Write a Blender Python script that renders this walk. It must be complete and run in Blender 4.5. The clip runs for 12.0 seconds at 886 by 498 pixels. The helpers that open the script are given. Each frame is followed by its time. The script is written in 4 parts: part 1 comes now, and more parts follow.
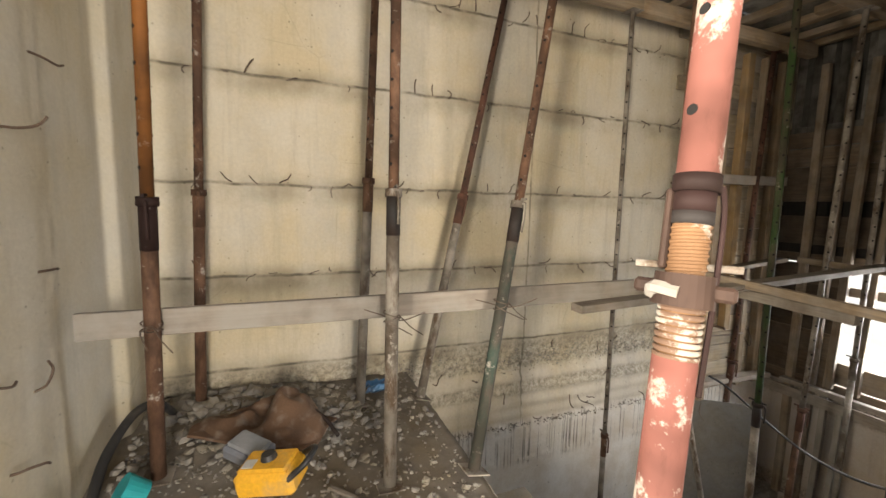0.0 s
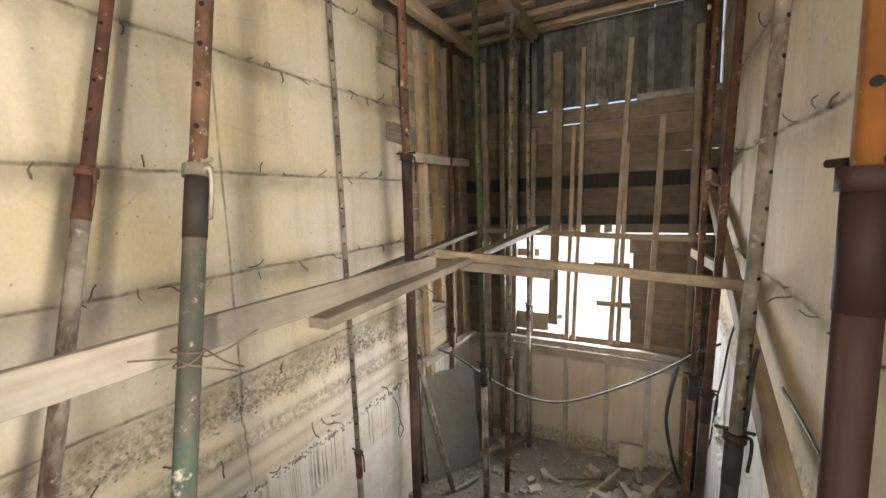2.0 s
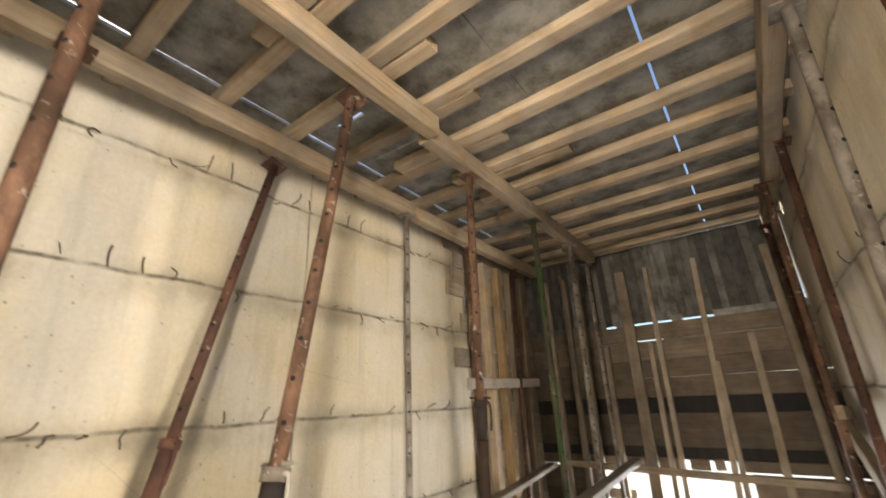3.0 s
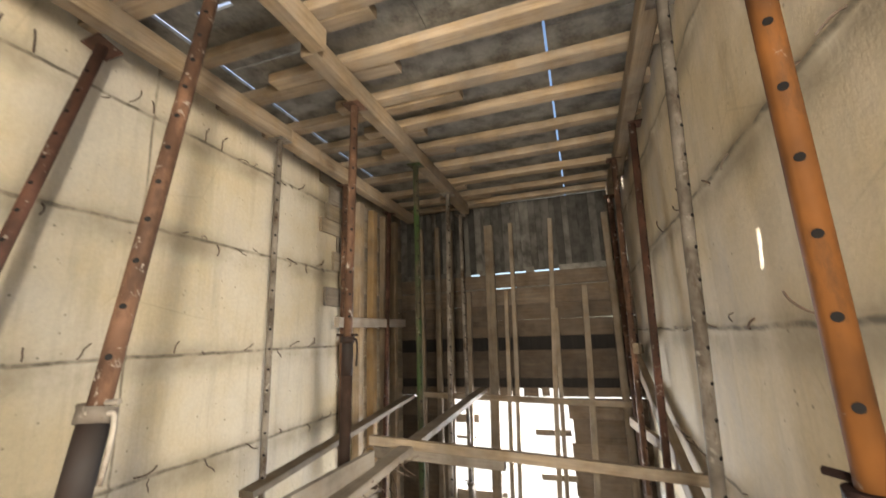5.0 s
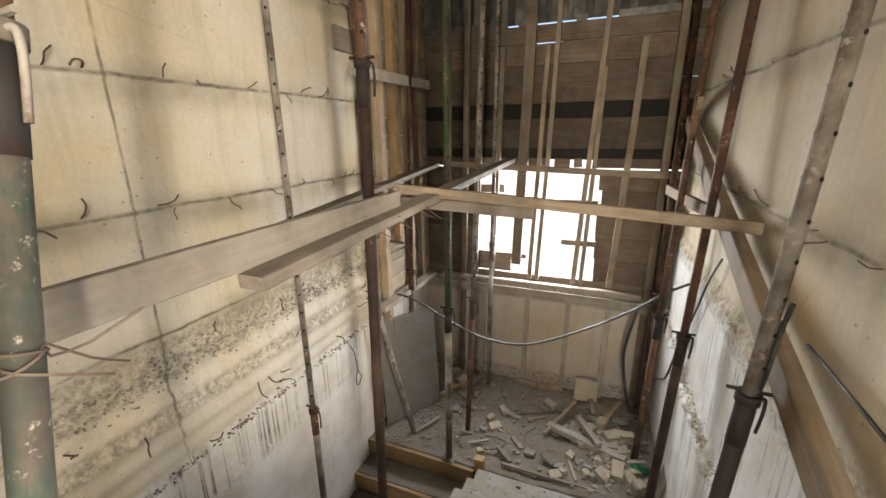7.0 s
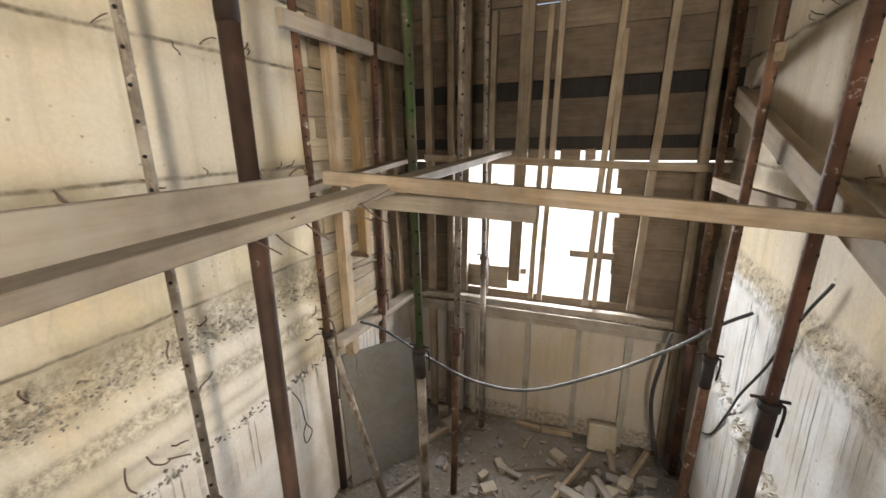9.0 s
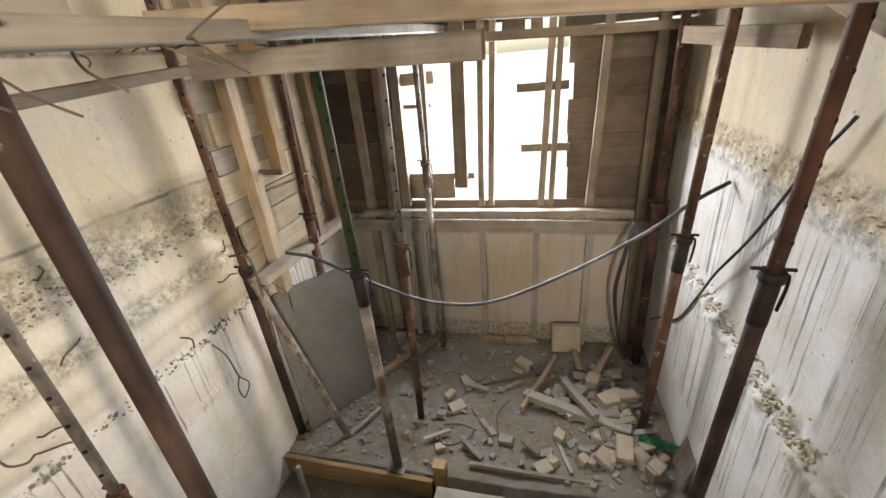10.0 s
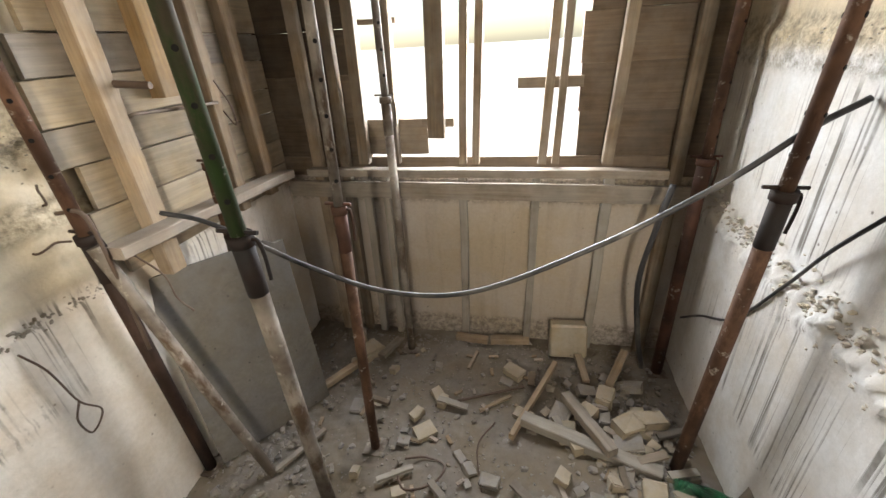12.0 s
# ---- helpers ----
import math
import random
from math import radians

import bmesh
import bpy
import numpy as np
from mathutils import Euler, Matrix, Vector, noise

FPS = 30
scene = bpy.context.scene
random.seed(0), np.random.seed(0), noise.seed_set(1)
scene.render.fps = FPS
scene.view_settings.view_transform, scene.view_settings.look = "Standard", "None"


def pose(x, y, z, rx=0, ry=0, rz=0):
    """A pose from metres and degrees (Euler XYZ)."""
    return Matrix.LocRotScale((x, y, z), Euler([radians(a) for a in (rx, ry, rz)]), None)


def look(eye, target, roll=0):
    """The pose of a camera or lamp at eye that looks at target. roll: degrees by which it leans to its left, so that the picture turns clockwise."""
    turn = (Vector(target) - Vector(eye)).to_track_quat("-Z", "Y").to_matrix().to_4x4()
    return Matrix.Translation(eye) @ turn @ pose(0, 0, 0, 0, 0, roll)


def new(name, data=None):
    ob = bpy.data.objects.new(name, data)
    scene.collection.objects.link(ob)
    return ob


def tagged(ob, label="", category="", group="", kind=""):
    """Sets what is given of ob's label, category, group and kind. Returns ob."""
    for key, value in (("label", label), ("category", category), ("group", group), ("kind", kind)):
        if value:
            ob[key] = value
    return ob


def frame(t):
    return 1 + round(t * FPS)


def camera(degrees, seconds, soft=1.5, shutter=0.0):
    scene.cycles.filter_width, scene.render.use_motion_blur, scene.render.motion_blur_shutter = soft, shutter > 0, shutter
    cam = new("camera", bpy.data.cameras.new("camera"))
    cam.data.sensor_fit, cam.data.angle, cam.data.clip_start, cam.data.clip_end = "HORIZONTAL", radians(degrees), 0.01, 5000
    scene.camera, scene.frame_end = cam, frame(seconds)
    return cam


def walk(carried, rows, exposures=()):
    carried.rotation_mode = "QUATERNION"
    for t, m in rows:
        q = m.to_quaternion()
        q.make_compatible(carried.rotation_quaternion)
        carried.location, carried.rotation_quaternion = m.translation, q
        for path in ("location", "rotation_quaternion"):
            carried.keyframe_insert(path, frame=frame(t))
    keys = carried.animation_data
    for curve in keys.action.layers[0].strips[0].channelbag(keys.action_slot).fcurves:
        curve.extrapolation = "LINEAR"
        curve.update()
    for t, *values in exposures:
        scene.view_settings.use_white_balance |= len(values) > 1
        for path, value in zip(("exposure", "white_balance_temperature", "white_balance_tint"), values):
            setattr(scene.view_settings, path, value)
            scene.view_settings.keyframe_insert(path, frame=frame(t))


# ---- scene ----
cam = camera(94.9, 12.0, shutter=0.15)
PATH = [
    (0, (2.921, 1.246, 1.294), (1.072, 1.976, 1.079), 1.3),
    (0.5, (2.71, 1.344, 1.286), (0.947, 2.241, 0.997), -0.9),
    (1, (2.498, 1.417, 1.213), (0.91, 2.59, 0.894), -3.7),
    (1.5, (2.345, 1.511, 1.168), (1.088, 3.009, 0.749), -5.2),
    (2, (2.289, 1.664, 1.199), (1.335, 3.405, 0.957), -2.0),
    (2.5, (2.261, 1.71, 1.329), (1.316, 3.459, 1.555), -0.8),
    (3, (2.219, 1.65, 1.472), (1.121, 3.168, 2.17), -2.4),
    (3.2, (2.281, 1.616, 1.475), (1.073, 2.953, 2.343), -2.5),
    (4.8, (2.185, 1.667, 1.47), (1.425, 3.413, 2.081), -2.8),
    (5, (2.179, 1.688, 1.452), (1.571, 3.547, 1.872), -2.0),
    (5.5, (2.14, 1.724, 1.327), (1.682, 3.669, 1.231), -1.0),
    (6, (2.094, 1.734, 1.204), (1.61, 3.617, 0.736), -1.3),
    (6.5, (2.027, 1.789, 1.146), (1.428, 3.6, 0.547), -1.1),
    (7, (2.025, 1.971, 1.145), (1.311, 3.756, 0.592), -0.7),
    (7.2, (2.04, 2.075, 1.153), (1.253, 3.833, 0.614), -0.9),
    (8.8, (1.887, 2.769, 0.992), (1.103, 4.53, 0.457), -0.7),
    (9, (1.889, 2.836, 0.948), (1.164, 4.628, 0.434), -1.0),
    (9.5, (1.844, 3.046, 0.789), (1.386, 4.874, 0.121), -3.1),
    (10, (1.814, 3.221, 0.668), (1.335, 4.965, -0.186), -5.5),
    (10.5, (1.787, 3.394, 0.542), (1.311, 5.074, -0.432), -5.8),
    (11, (1.738, 3.588, 0.411), (1.344, 5.306, -0.533), -4.9),
    (11.5, (1.689, 3.754, 0.313), (1.243, 5.456, -0.637), -5.8),
    (12, (1.73, 3.933, 0.199), (1.319, 5.669, -0.704), -3.6),
]

EXPOSURES = [(0.0, 0.66), (1.0, 0.90), (2.0, 1.16), (3.0, 1.22), (5.2, 1.30), (7.0, 1.24), (8.0, 1.24), (12.0, 1.33)]
walk(cam, [(t, look(eye, target, roll)) for t, eye, target, roll in PATH], EXPOSURES)

# ---- light ----
world = bpy.data.worlds.new("sky")
scene.world = world
world.use_nodes = True
wn = world.node_tree.nodes
sky = wn.new("ShaderNodeTexSky")
sky.sky_type, sky.sun_disc = "NISHITA", False
sky.sun_elevation, sky.sun_rotation = radians(33), radians(-84)
wn["Background"].inputs["Strength"].default_value = 0.11
world.node_tree.links.new(sky.outputs["Color"], wn["Background"].inputs["Color"])
sun = new("sun", bpy.data.lights.new("sun", "SUN"))
sun.data.energy, sun.data.angle, sun.data.color = 5.0, radians(0.5), (1.0, 0.95, 0.86)
sun.matrix_world = look((-9.0, 1.0, 5.86), (0.0, 2.0, 0.0))


def opening_light(name, place, target, wide, high, watts, colour):
    lamp = new(name, bpy.data.lights.new(name, "AREA"))
    lamp.data.shape, lamp.data.size, lamp.data.size_y = "RECTANGLE", wide, high
    lamp.data.energy, lamp.data.color = watts, colour
    lamp.matrix_world = look(place, target)
    return lamp


opening_light("side_daylight", (5.1, -1.1, 1.7), (0.2, 3.8, 1.6), 0.55, 2.1, 255, (1.0, 0.875, 0.70))
opening_light("doorway_daylight", (7.5, 1.35, 1.7), (1.0, 1.4, 1.4), 0.8, 2.1, 290, (1.0, 0.885, 0.73))
opening_light("entrance_daylight", (2.40, -0.95, 1.6), (2.3, 3.0, 1.4), 0.55, 2.0, 145, (1.0, 0.885, 0.72))
opening_light("window_daylight", (1.33, 6.75, 0.20), (1.33, 4.0, -0.9), 1.25, 1.15, 100, (0.95, 0.97, 1.0))


# ---- materials ----
def nodes_of(name):
    m = bpy.data.materials.new(name)
    m.use_nodes = True
    t = m.node_tree
    return m, t.nodes, t.links, t.nodes["Principled BSDF"]


def add(n, kind, **values):
    node = n.new(kind)
    for key, v in values.items():
        node.inputs[key].default_value = v
    return node


def coords(n, l, scale=(1, 1, 1)):
    c = n.new("ShaderNodeTexCoord")
    m = n.new("ShaderNodeMapping")
    m.inputs["Scale"].default_value = scale
    l.new(c.outputs["Object"], m.inputs["Vector"])
    return m.outputs["Vector"]


def fractal(n, l, vec, scale, detail=6.0, rough=0.6):
    node = add(n, "ShaderNodeTexNoise", Scale=scale, Detail=detail, Roughness=rough)
    l.new(vec, node.inputs["Vector"])
    return node.outputs["Fac"]


def ramp(n, l, fac, stops):
    node = n.new("ShaderNodeValToRGB")
    e = node.color_ramp.elements
    while len(e) < len(stops):
        e.new(0.5)
    for el, (p, c) in zip(e, stops):
        el.position, el.color = p, (c, c, c, 1) if isinstance(c, float) else (*c, 1)
    l.new(fac, node.inputs["Fac"])
    return node.outputs["Color"]


def mix(n, l, fac, a, b, mode="MIX"):
    node = n.new("ShaderNodeMix")
    node.data_type, node.blend_type = "RGBA", mode
    for k, v in ((0, fac), (6, a), (7, b)):
        if isinstance(v, (int, float)):
            node.inputs[k].default_value = v
        elif isinstance(v, tuple):
            node.inputs[k].default_value = (*v, 1)
        else:
            l.new(v, node.inputs[k])
    return node.outputs[2]


def bump(n, l, bsdf, height, strength, dist=0.01):
    b = add(n, "ShaderNodeBump", Strength=strength, Distance=dist)
    l.new(height, b.inputs["Height"])
    l.new(b.outputs["Normal"], bsdf.inputs["Normal"])


def math_node(n, l, op, a, b=0.0, c=0.0):
    node = n.new("ShaderNodeMath")
    node.operation = op
    for k, v in enumerate((a, b, c)):
        if isinstance(v, (int, float)):
            node.inputs[k].default_value = v
        else:
            l.new(v, node.inputs[k])
    return node.outputs[0]


def band(n, l, z, centre, half, soft):
    """1 where z is within half of centre, falling to 0 over soft."""
    d = math_node(n, l, "ABSOLUTE", math_node(n, l, "SUBTRACT", z, centre))
    return ramp_range(n, l, d, half, half + soft)


def ramp_range(n, l, v, full, none):
    node = n.new("ShaderNodeMapRange")
    node.interpolation_type = "SMOOTHSTEP"
    for key, x in (("From Min", full), ("From Max", none), ("To Min", 1.0), ("To Max", 0.0)):
        node.inputs[key].default_value = x
    l.new(v, node.inputs["Value"])
    return node.outputs[0]


def concrete(name, base, dark, lifts=(), rough_bands=(), white_below=None, drips=(), scale=1.0, white=(0.74, 0.71, 0.67), joints=()):
    m, n, l, p = nodes_of(name)
    v = coords(n, l)
    geo = n.new("ShaderNodeSeparateXYZ")
    l.new(v, geo.inputs[0])
    wob = fractal(n, l, v, 3.0)
    z = math_node(n, l, "ADD", geo.outputs[2], math_node(n, l, "MULTIPLY", math_node(n, l, "SUBTRACT", wob, 0.5), 0.045))
    big = fractal(n, l, v, 1.3 * scale, 5)
    streak = fractal(n, l, coords(n, l, (6, 6, 0.5)), 1.6, 6, 0.65)
    fine = fractal(n, l, v, 45, 5, 0.7)
    pits = n.new("ShaderNodeTexVoronoi")
    pits.inputs["Scale"].default_value = 16
    l.new(v, pits.inputs["Vector"])
    hole = ramp(n, l, pits.outputs["Distance"], [(0.05, 1.0), (0.12, 0.0)])
    keep = ramp(n, l, fractal(n, l, v, 2.4), [(0.44, 0.0), (0.56, 1.0)])
    hole = mix(n, l, 1.0, hole, keep, "MULTIPLY")
    col = mix(n, l, ramp(n, l, big, [(0.38, 0.0), (0.62, 1.0)]), base, tuple(c * k for c, k in zip(base, (0.92, 0.85, 0.70))))
    col = mix(n, l, ramp(n, l, streak, [(0.50, 0.0), (0.74, 0.35)]), col, dark)
    stain = fractal(n, l, coords(n, l, (1, 1, 0.6)), 2.1, 8, 0.7)
    col = mix(n, l, ramp(n, l, stain, [(0.50, 0.0), (0.68, 0.55)]), col, tuple(0.5 * (c + d) for c, d in zip(base, (0.30, 0.30, 0.30))))
    crack = n.new("ShaderNodeTexVoronoi")
    crack.feature = "DISTANCE_TO_EDGE"
    crack.inputs["Scale"].default_value = 1.5
    warp = mix(n, l, 0.12, v, add(n, "ShaderNodeTexNoise", Scale=4.0).outputs["Color"])
    l.new(warp, crack.inputs["Vector"])
    hair = math_node(n, l, "MULTIPLY", ramp(n, l, crack.outputs["Distance"], [(0.002, 0.22), (0.005, 0.0)]), ramp(n, l, big, [(0.50, 0.0), (0.60, 1.0)]))
    col = mix(n, l, hair, col, tuple(c * 0.7 for c in dark))
    for h in lifts:
        col = mix(n, l, mix(n, l, 1.0, band(n, l, z, h - 0.03, 0.012, 0.13), ramp(n, l, big, [(0.38, 0.05), (0.62, 0.75)]), "MULTIPLY"), col, dark)
        patchy = ramp(n, l, fractal(n, l, v, 5.0, 6, 0.7), [(0.38, 0.2), (0.58, 0.95)])
        col = mix(n, l, math_node(n, l, "MULTIPLY", band(n, l, math_node(n, l, "ADD", z, 0.0), h, 0.002, 0.014), patchy), col, tuple(c * 0.5 for c in dark))
    for jy in joints:
        y_wob = math_node(n, l, "ADD", geo.outputs[1], math_node(n, l, "MULTIPLY", math_node(n, l, "SUBTRACT", wob, 0.5), 0.03))
        seam = math_node(n, l, "MULTIPLY", band(n, l, y_wob, jy, 0.002, 0.010), ramp(n, l, fractal(n, l, v, 4.0, 6, 0.7), [(0.36, 0.15), (0.56, 0.85)]))
        col = mix(n, l, seam, col, tuple(c * 0.6 for c in dark))
    if white_below is not None:
        w = math_node(n, l, "MULTIPLY", ramp_range(n, l, z, white_below - 0.02, white_below + 0.06), 0.92)
        col = mix(n, l, w, col, mix(n, l, ramp(n, l, streak, [(0.54, 0.0), (0.80, 0.5)]), mix(n, l, ramp(n, l, fractal(n, l, v, 2.6, 7, 0.65), [(0.40, 0.0), (0.66, 0.9)]), white, tuple(c * k for c, k in zip(white, (0.80, 0.73, 0.64)))), tuple(c * 0.62 for c in white)))
    for h, reach in drips:
        run = fractal(n, l, coords(n, l, (34, 34, 0.35)), 1.4, 4, 0.55)
        area = math_node(n, l, "MULTIPLY", band(n, l, z, h - reach / 2, reach / 2 - 0.05, 0.07), ramp(n, l, run, [(0.53, 0.0), (0.61, 0.85)]))
        area = math_node(n, l, "MULTIPLY", area, ramp(n, l, fractal(n, l, v, 1.9), [(0.42, 0.05), (0.58, 1.0)]))
        col = mix(n, l, area, col, (0.13, 0.115, 0.095))
    for h, half in rough_bands:
        k = math_node(n, l, "MULTIPLY", band(n, l, z, h, half, 0.05), ramp(n, l, fractal(n, l, v, 26, 8, 0.8), [(0.42, 0.0), (0.60, 0.85)]))
        col = mix(n, l, k, col, tuple(c * 0.8 for c in dark))
    col = mix(n, l, math_node(n, l, "MULTIPLY", hole, 0.7), col, tuple(c * 0.5 for c in dark))
    col = mix(n, l, 0.35, col, ramp(n, l, fine, [(0.25, 0.55), (0.75, 1.0)]), "MULTIPLY")
    l.new(col, p.inputs["Base Color"])
    p.inputs["Roughness"].default_value = 0.9
    p.inputs["Specular IOR Level"].default_value = 0.25
    h = math_node(n, l, "ADD", fine, math_node(n, l, "MULTIPLY", hole, -1.2))
    bump(n, l, p, h, 0.35, 0.006)
    return m


def wood(name, light, dark, grey=0.0, vary=0.25):
    m, n, l, p = nodes_of(name)
    info = n.new("ShaderNodeObjectInfo")
    c = n.new("ShaderNodeTexCoord")
    off = n.new("ShaderNodeVectorMath")
    off.operation = "ADD"
    shift = n.new("ShaderNodeCombineXYZ")
    for k in range(3):
        l.new(math_node(n, l, "MULTIPLY", info.outputs["Random"], 17.0 + 9 * k), shift.inputs[k])
    l.new(c.outputs["Object"], off.inputs[0])
    l.new(shift.outputs[0], off.inputs[1])
    mp = add(n, "ShaderNodeMapping", Scale=(22, 22, 1.1))
    l.new(off.outputs[0], mp.inputs["Vector"])
    grain = fractal(n, l, mp.outputs[0], 2.2, 7, 0.65)
    blot = fractal(n, l, off.outputs[0], 3.5, 5)
    col = mix(n, l, ramp(n, l, grain, [(0.3, 0.0), (0.7, 1.0)]), light, dark)
    col = mix(n, l, ramp(n, l, blot, [(0.42, 0.0), (0.72, 0.75)]), col, tuple(0.5 * c2 for c2 in dark))
    if grey:
        col = mix(n, l, math_node(n, l, "MULTIPLY", ramp(n, l, fractal(n, l, off.outputs[0], 6, 6), [(0.35, 0.2), (0.6, 1.0)]), grey), col, (0.30, 0.29, 0.27))
    lift = math_node(n, l, "MULTIPLY_ADD", info.outputs["Random"], vary * 2, 1.0 - vary)
    tone = n.new("ShaderNodeCombineColor")
    for k in range(3):
        l.new(lift, tone.inputs[k])
    col = mix(n, l, 1.0, col, tone.outputs[0], "MULTIPLY")
    l.new(col, p.inputs["Base Color"])
    p.inputs["Roughness"].default_value = 0.82
    p.inputs["Specular IOR Level"].default_value = 0.3
    bump(n, l, p, grain, 0.35, 0.004)
    return m


def painted_steel(name, paint, amount, rust=(0.16, 0.065, 0.030), splash=0.25, metal=0.0):
    """Paint worn to rust and spattered with cement; amount is how much paint is left."""
    m, n, l, p = nodes_of(name)
    info = n.new("ShaderNodeObjectInfo")
    c = n.new("ShaderNodeTexCoord")
    off = n.new("ShaderNodeVectorMath")
    off.operation = "ADD"
    shift = n.new("ShaderNodeCombineXYZ")
    l.new(math_node(n, l, "MULTIPLY", info.outputs["Random"], 23.0), shift.inputs[2])
    l.new(c.outputs["Object"], off.inputs[0])
    l.new(shift.outputs[0], off.inputs[1])
    v = off.outputs[0]
    long = add(n, "ShaderNodeMapping", Scale=(1, 1, 0.35))
    l.new(v, long.inputs["Vector"])
    wear = fractal(n, l, long.outputs[0], 11, 8, 0.72)
    k = 0.75 - 0.5 * amount
    col = mix(n, l, ramp(n, l, wear, [(k - 0.06, 0.0), (k + 0.06, 1.0)]), rust, paint)
    tone = fractal(n, l, v, 3, 4)
    col = mix(n, l, ramp(n, l, tone, [(0.38, 0.0), (0.6, 0.8)]), col, tuple(q * 0.4 for q in rust))
    cement = ramp(n, l, fractal(n, l, v, 17, 8, 0.72), [(0.66 - 0.25 * splash, 0.0), (0.72 - 0.25 * splash, 0.85)])
    col = mix(n, l, cement, col, (0.36, 0.33, 0.29))
    l.new(col, p.inputs["Base Color"])
    p.inputs["Roughness"].default_value = 0.74
    p.inputs["Specular IOR Level"].default_value = 0.25
    p.inputs["Metallic"].default_value = metal
    bump(n, l, p, wear, 0.3, 0.003)
    return m


def plain(name, colour, rough=0.6, metal=0.0, grain=30.0, depth=0.25):
    m, n, l, p = nodes_of(name)
    v = coords(n, l)
    f = fractal(n, l, v, grain, 5)
    g = fractal(n, l, v, grain / 8, 4)
    col = mix(n, l, ramp(n, l, f, [(0.3, 0.0), (0.75, 0.5)]), colour, tuple(c * 0.5 for c in colour))
    col = mix(n, l, ramp(n, l, g, [(0.5, 0.0), (0.75, 0.4)]), col, (0.36, 0.33, 0.29))
    l.new(col, p.inputs["Base Color"])
    p.inputs["Roughness"].default_value, p.inputs["Metallic"].default_value = rough, metal
    bump(n, l, p, f, depth, 0.003)
    return m


LIFTS = (0.17, 0.80, 1.40, 2.085, 2.72)
M_LEFT = concrete("poured_concrete_cream", (0.60, 0.555, 0.47), (0.25, 0.215, 0.16), LIFTS, ((0.02, 0.10), (-0.28, 0.03)), -0.61, ((-0.58, 0.42),), joints=(3.17,))
M_RIGHT = concrete("poured_concrete_tan", (0.64, 0.57, 0.46), (0.26, 0.225, 0.17), (0.78, 1.45, 2.05, 2.70), ((0.16, 0.04), (0.06, 0.012)), 0.08, ((0.02, 0.62), (-0.74, 0.7)), white=(0.70, 0.70, 0.69))
M_END = concrete("poured_concrete_grey", (0.58, 0.55, 0.48), (0.30, 0.28, 0.23), (), ())
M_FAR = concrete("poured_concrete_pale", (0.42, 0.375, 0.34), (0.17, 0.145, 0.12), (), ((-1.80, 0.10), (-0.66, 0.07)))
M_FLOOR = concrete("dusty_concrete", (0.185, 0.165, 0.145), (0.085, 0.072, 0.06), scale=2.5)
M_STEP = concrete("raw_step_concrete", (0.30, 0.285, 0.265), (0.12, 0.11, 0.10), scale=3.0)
M_STONE = concrete("rubble_stone", (0.26, 0.245, 0.23), (0.12, 0.11, 0.10), scale=6.0)
# Near-black board colour that stands in for shade in the formwork gaps.
M_GAP_SHADE = wood("gap_shade_black", (0.022, 0.018, 0.015), (0.010, 0.008, 0.007))
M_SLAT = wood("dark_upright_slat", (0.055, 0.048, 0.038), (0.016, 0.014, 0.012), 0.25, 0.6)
M_PINE = wood("sawn_pine", (0.36, 0.262, 0.158), (0.185, 0.122, 0.064), 0.3)
M_OLD = wood("aged_pine", (0.25, 0.185, 0.115), (0.115, 0.078, 0.045), 0.3, 0.3)
M_PLANK = wood("dusty_plank", (0.29, 0.25, 0.215), (0.20, 0.165, 0.135), 0.55, 0.1)
M_CEMENTWOOD = wood("cement_coated_stud", (0.34, 0.30, 0.25), (0.20, 0.17, 0.135), 0.6, 0.15)
M_WASHED = wood("cement_washed_board", (0.37, 0.29, 0.185), (0.20, 0.15, 0.09), 0.35, 0.25)
M_FRESH = wood("fresh_pine", (0.37, 0.31, 0.25), (0.27, 0.21, 0.16), 0.45, 0.12)
M_GREYWOOD = wood("weathered_board", (0.26, 0.215, 0.165), (0.12, 0.09, 0.065), 0.4)
M_DARKBOARD = wood("shuttering_board", (0.12, 0.083, 0.05), (0.06, 0.04, 0.025), 0.12, 0.4)
M_PLY = wood("cement_stained_ply", (0.10, 0.088, 0.068), (0.022, 0.02, 0.016), 0.5, 0.4)
M_YELLOWBOARD = wood("yellow_shutter_board", (0.36, 0.225, 0.085), (0.22, 0.13, 0.048), 0.25, 0.2)
M_RUST = painted_steel("rusted_steel", (0.17, 0.093, 0.058), 0.5, (0.085, 0.045, 0.028), 0.25)
M_ORANGE = painted_steel("orange_primer_steel", (0.22, 0.085, 0.02), 0.7, (0.12, 0.052, 0.018), 0.05)
M_PINK = painted_steel("faded_red_steel", (0.25, 0.10, 0.082), 0.7, (0.15, 0.06, 0.045), 0.42)
M_GREEN = painted_steel("green_painted_steel", (0.04, 0.062, 0.05), 0.55, (0.10, 0.085, 0.07), 0.28)
M_LEAF = painted_steel("bright_green_steel", (0.028, 0.06, 0.016), 0.55, (0.085, 0.07, 0.045), 0.12)
M_GREY = painted_steel("cement_grey_steel", (0.29, 0.26, 0.225), 0.65, (0.11, 0.075, 0.05), 0.25)
M_DARK = painted_steel("blackened_steel", (0.025, 0.023, 0.023), 0.85, (0.06, 0.03, 0.02), 0.0)
M_MAROON = painted_steel("dark_red_steel", (0.026, 0.012, 0.011), 0.75, (0.03, 0.014, 0.011), 0.03)
M_REDROD = painted_steel("red_oxide_steel", (0.125, 0.058, 0.04), 0.6, (0.08, 0.045, 0.032), 0.2)
M_DARKRUST = painted_steel("dark_brown_steel", (0.06, 0.035, 0.026), 0.6, (0.035, 0.02, 0.015), 0.02)
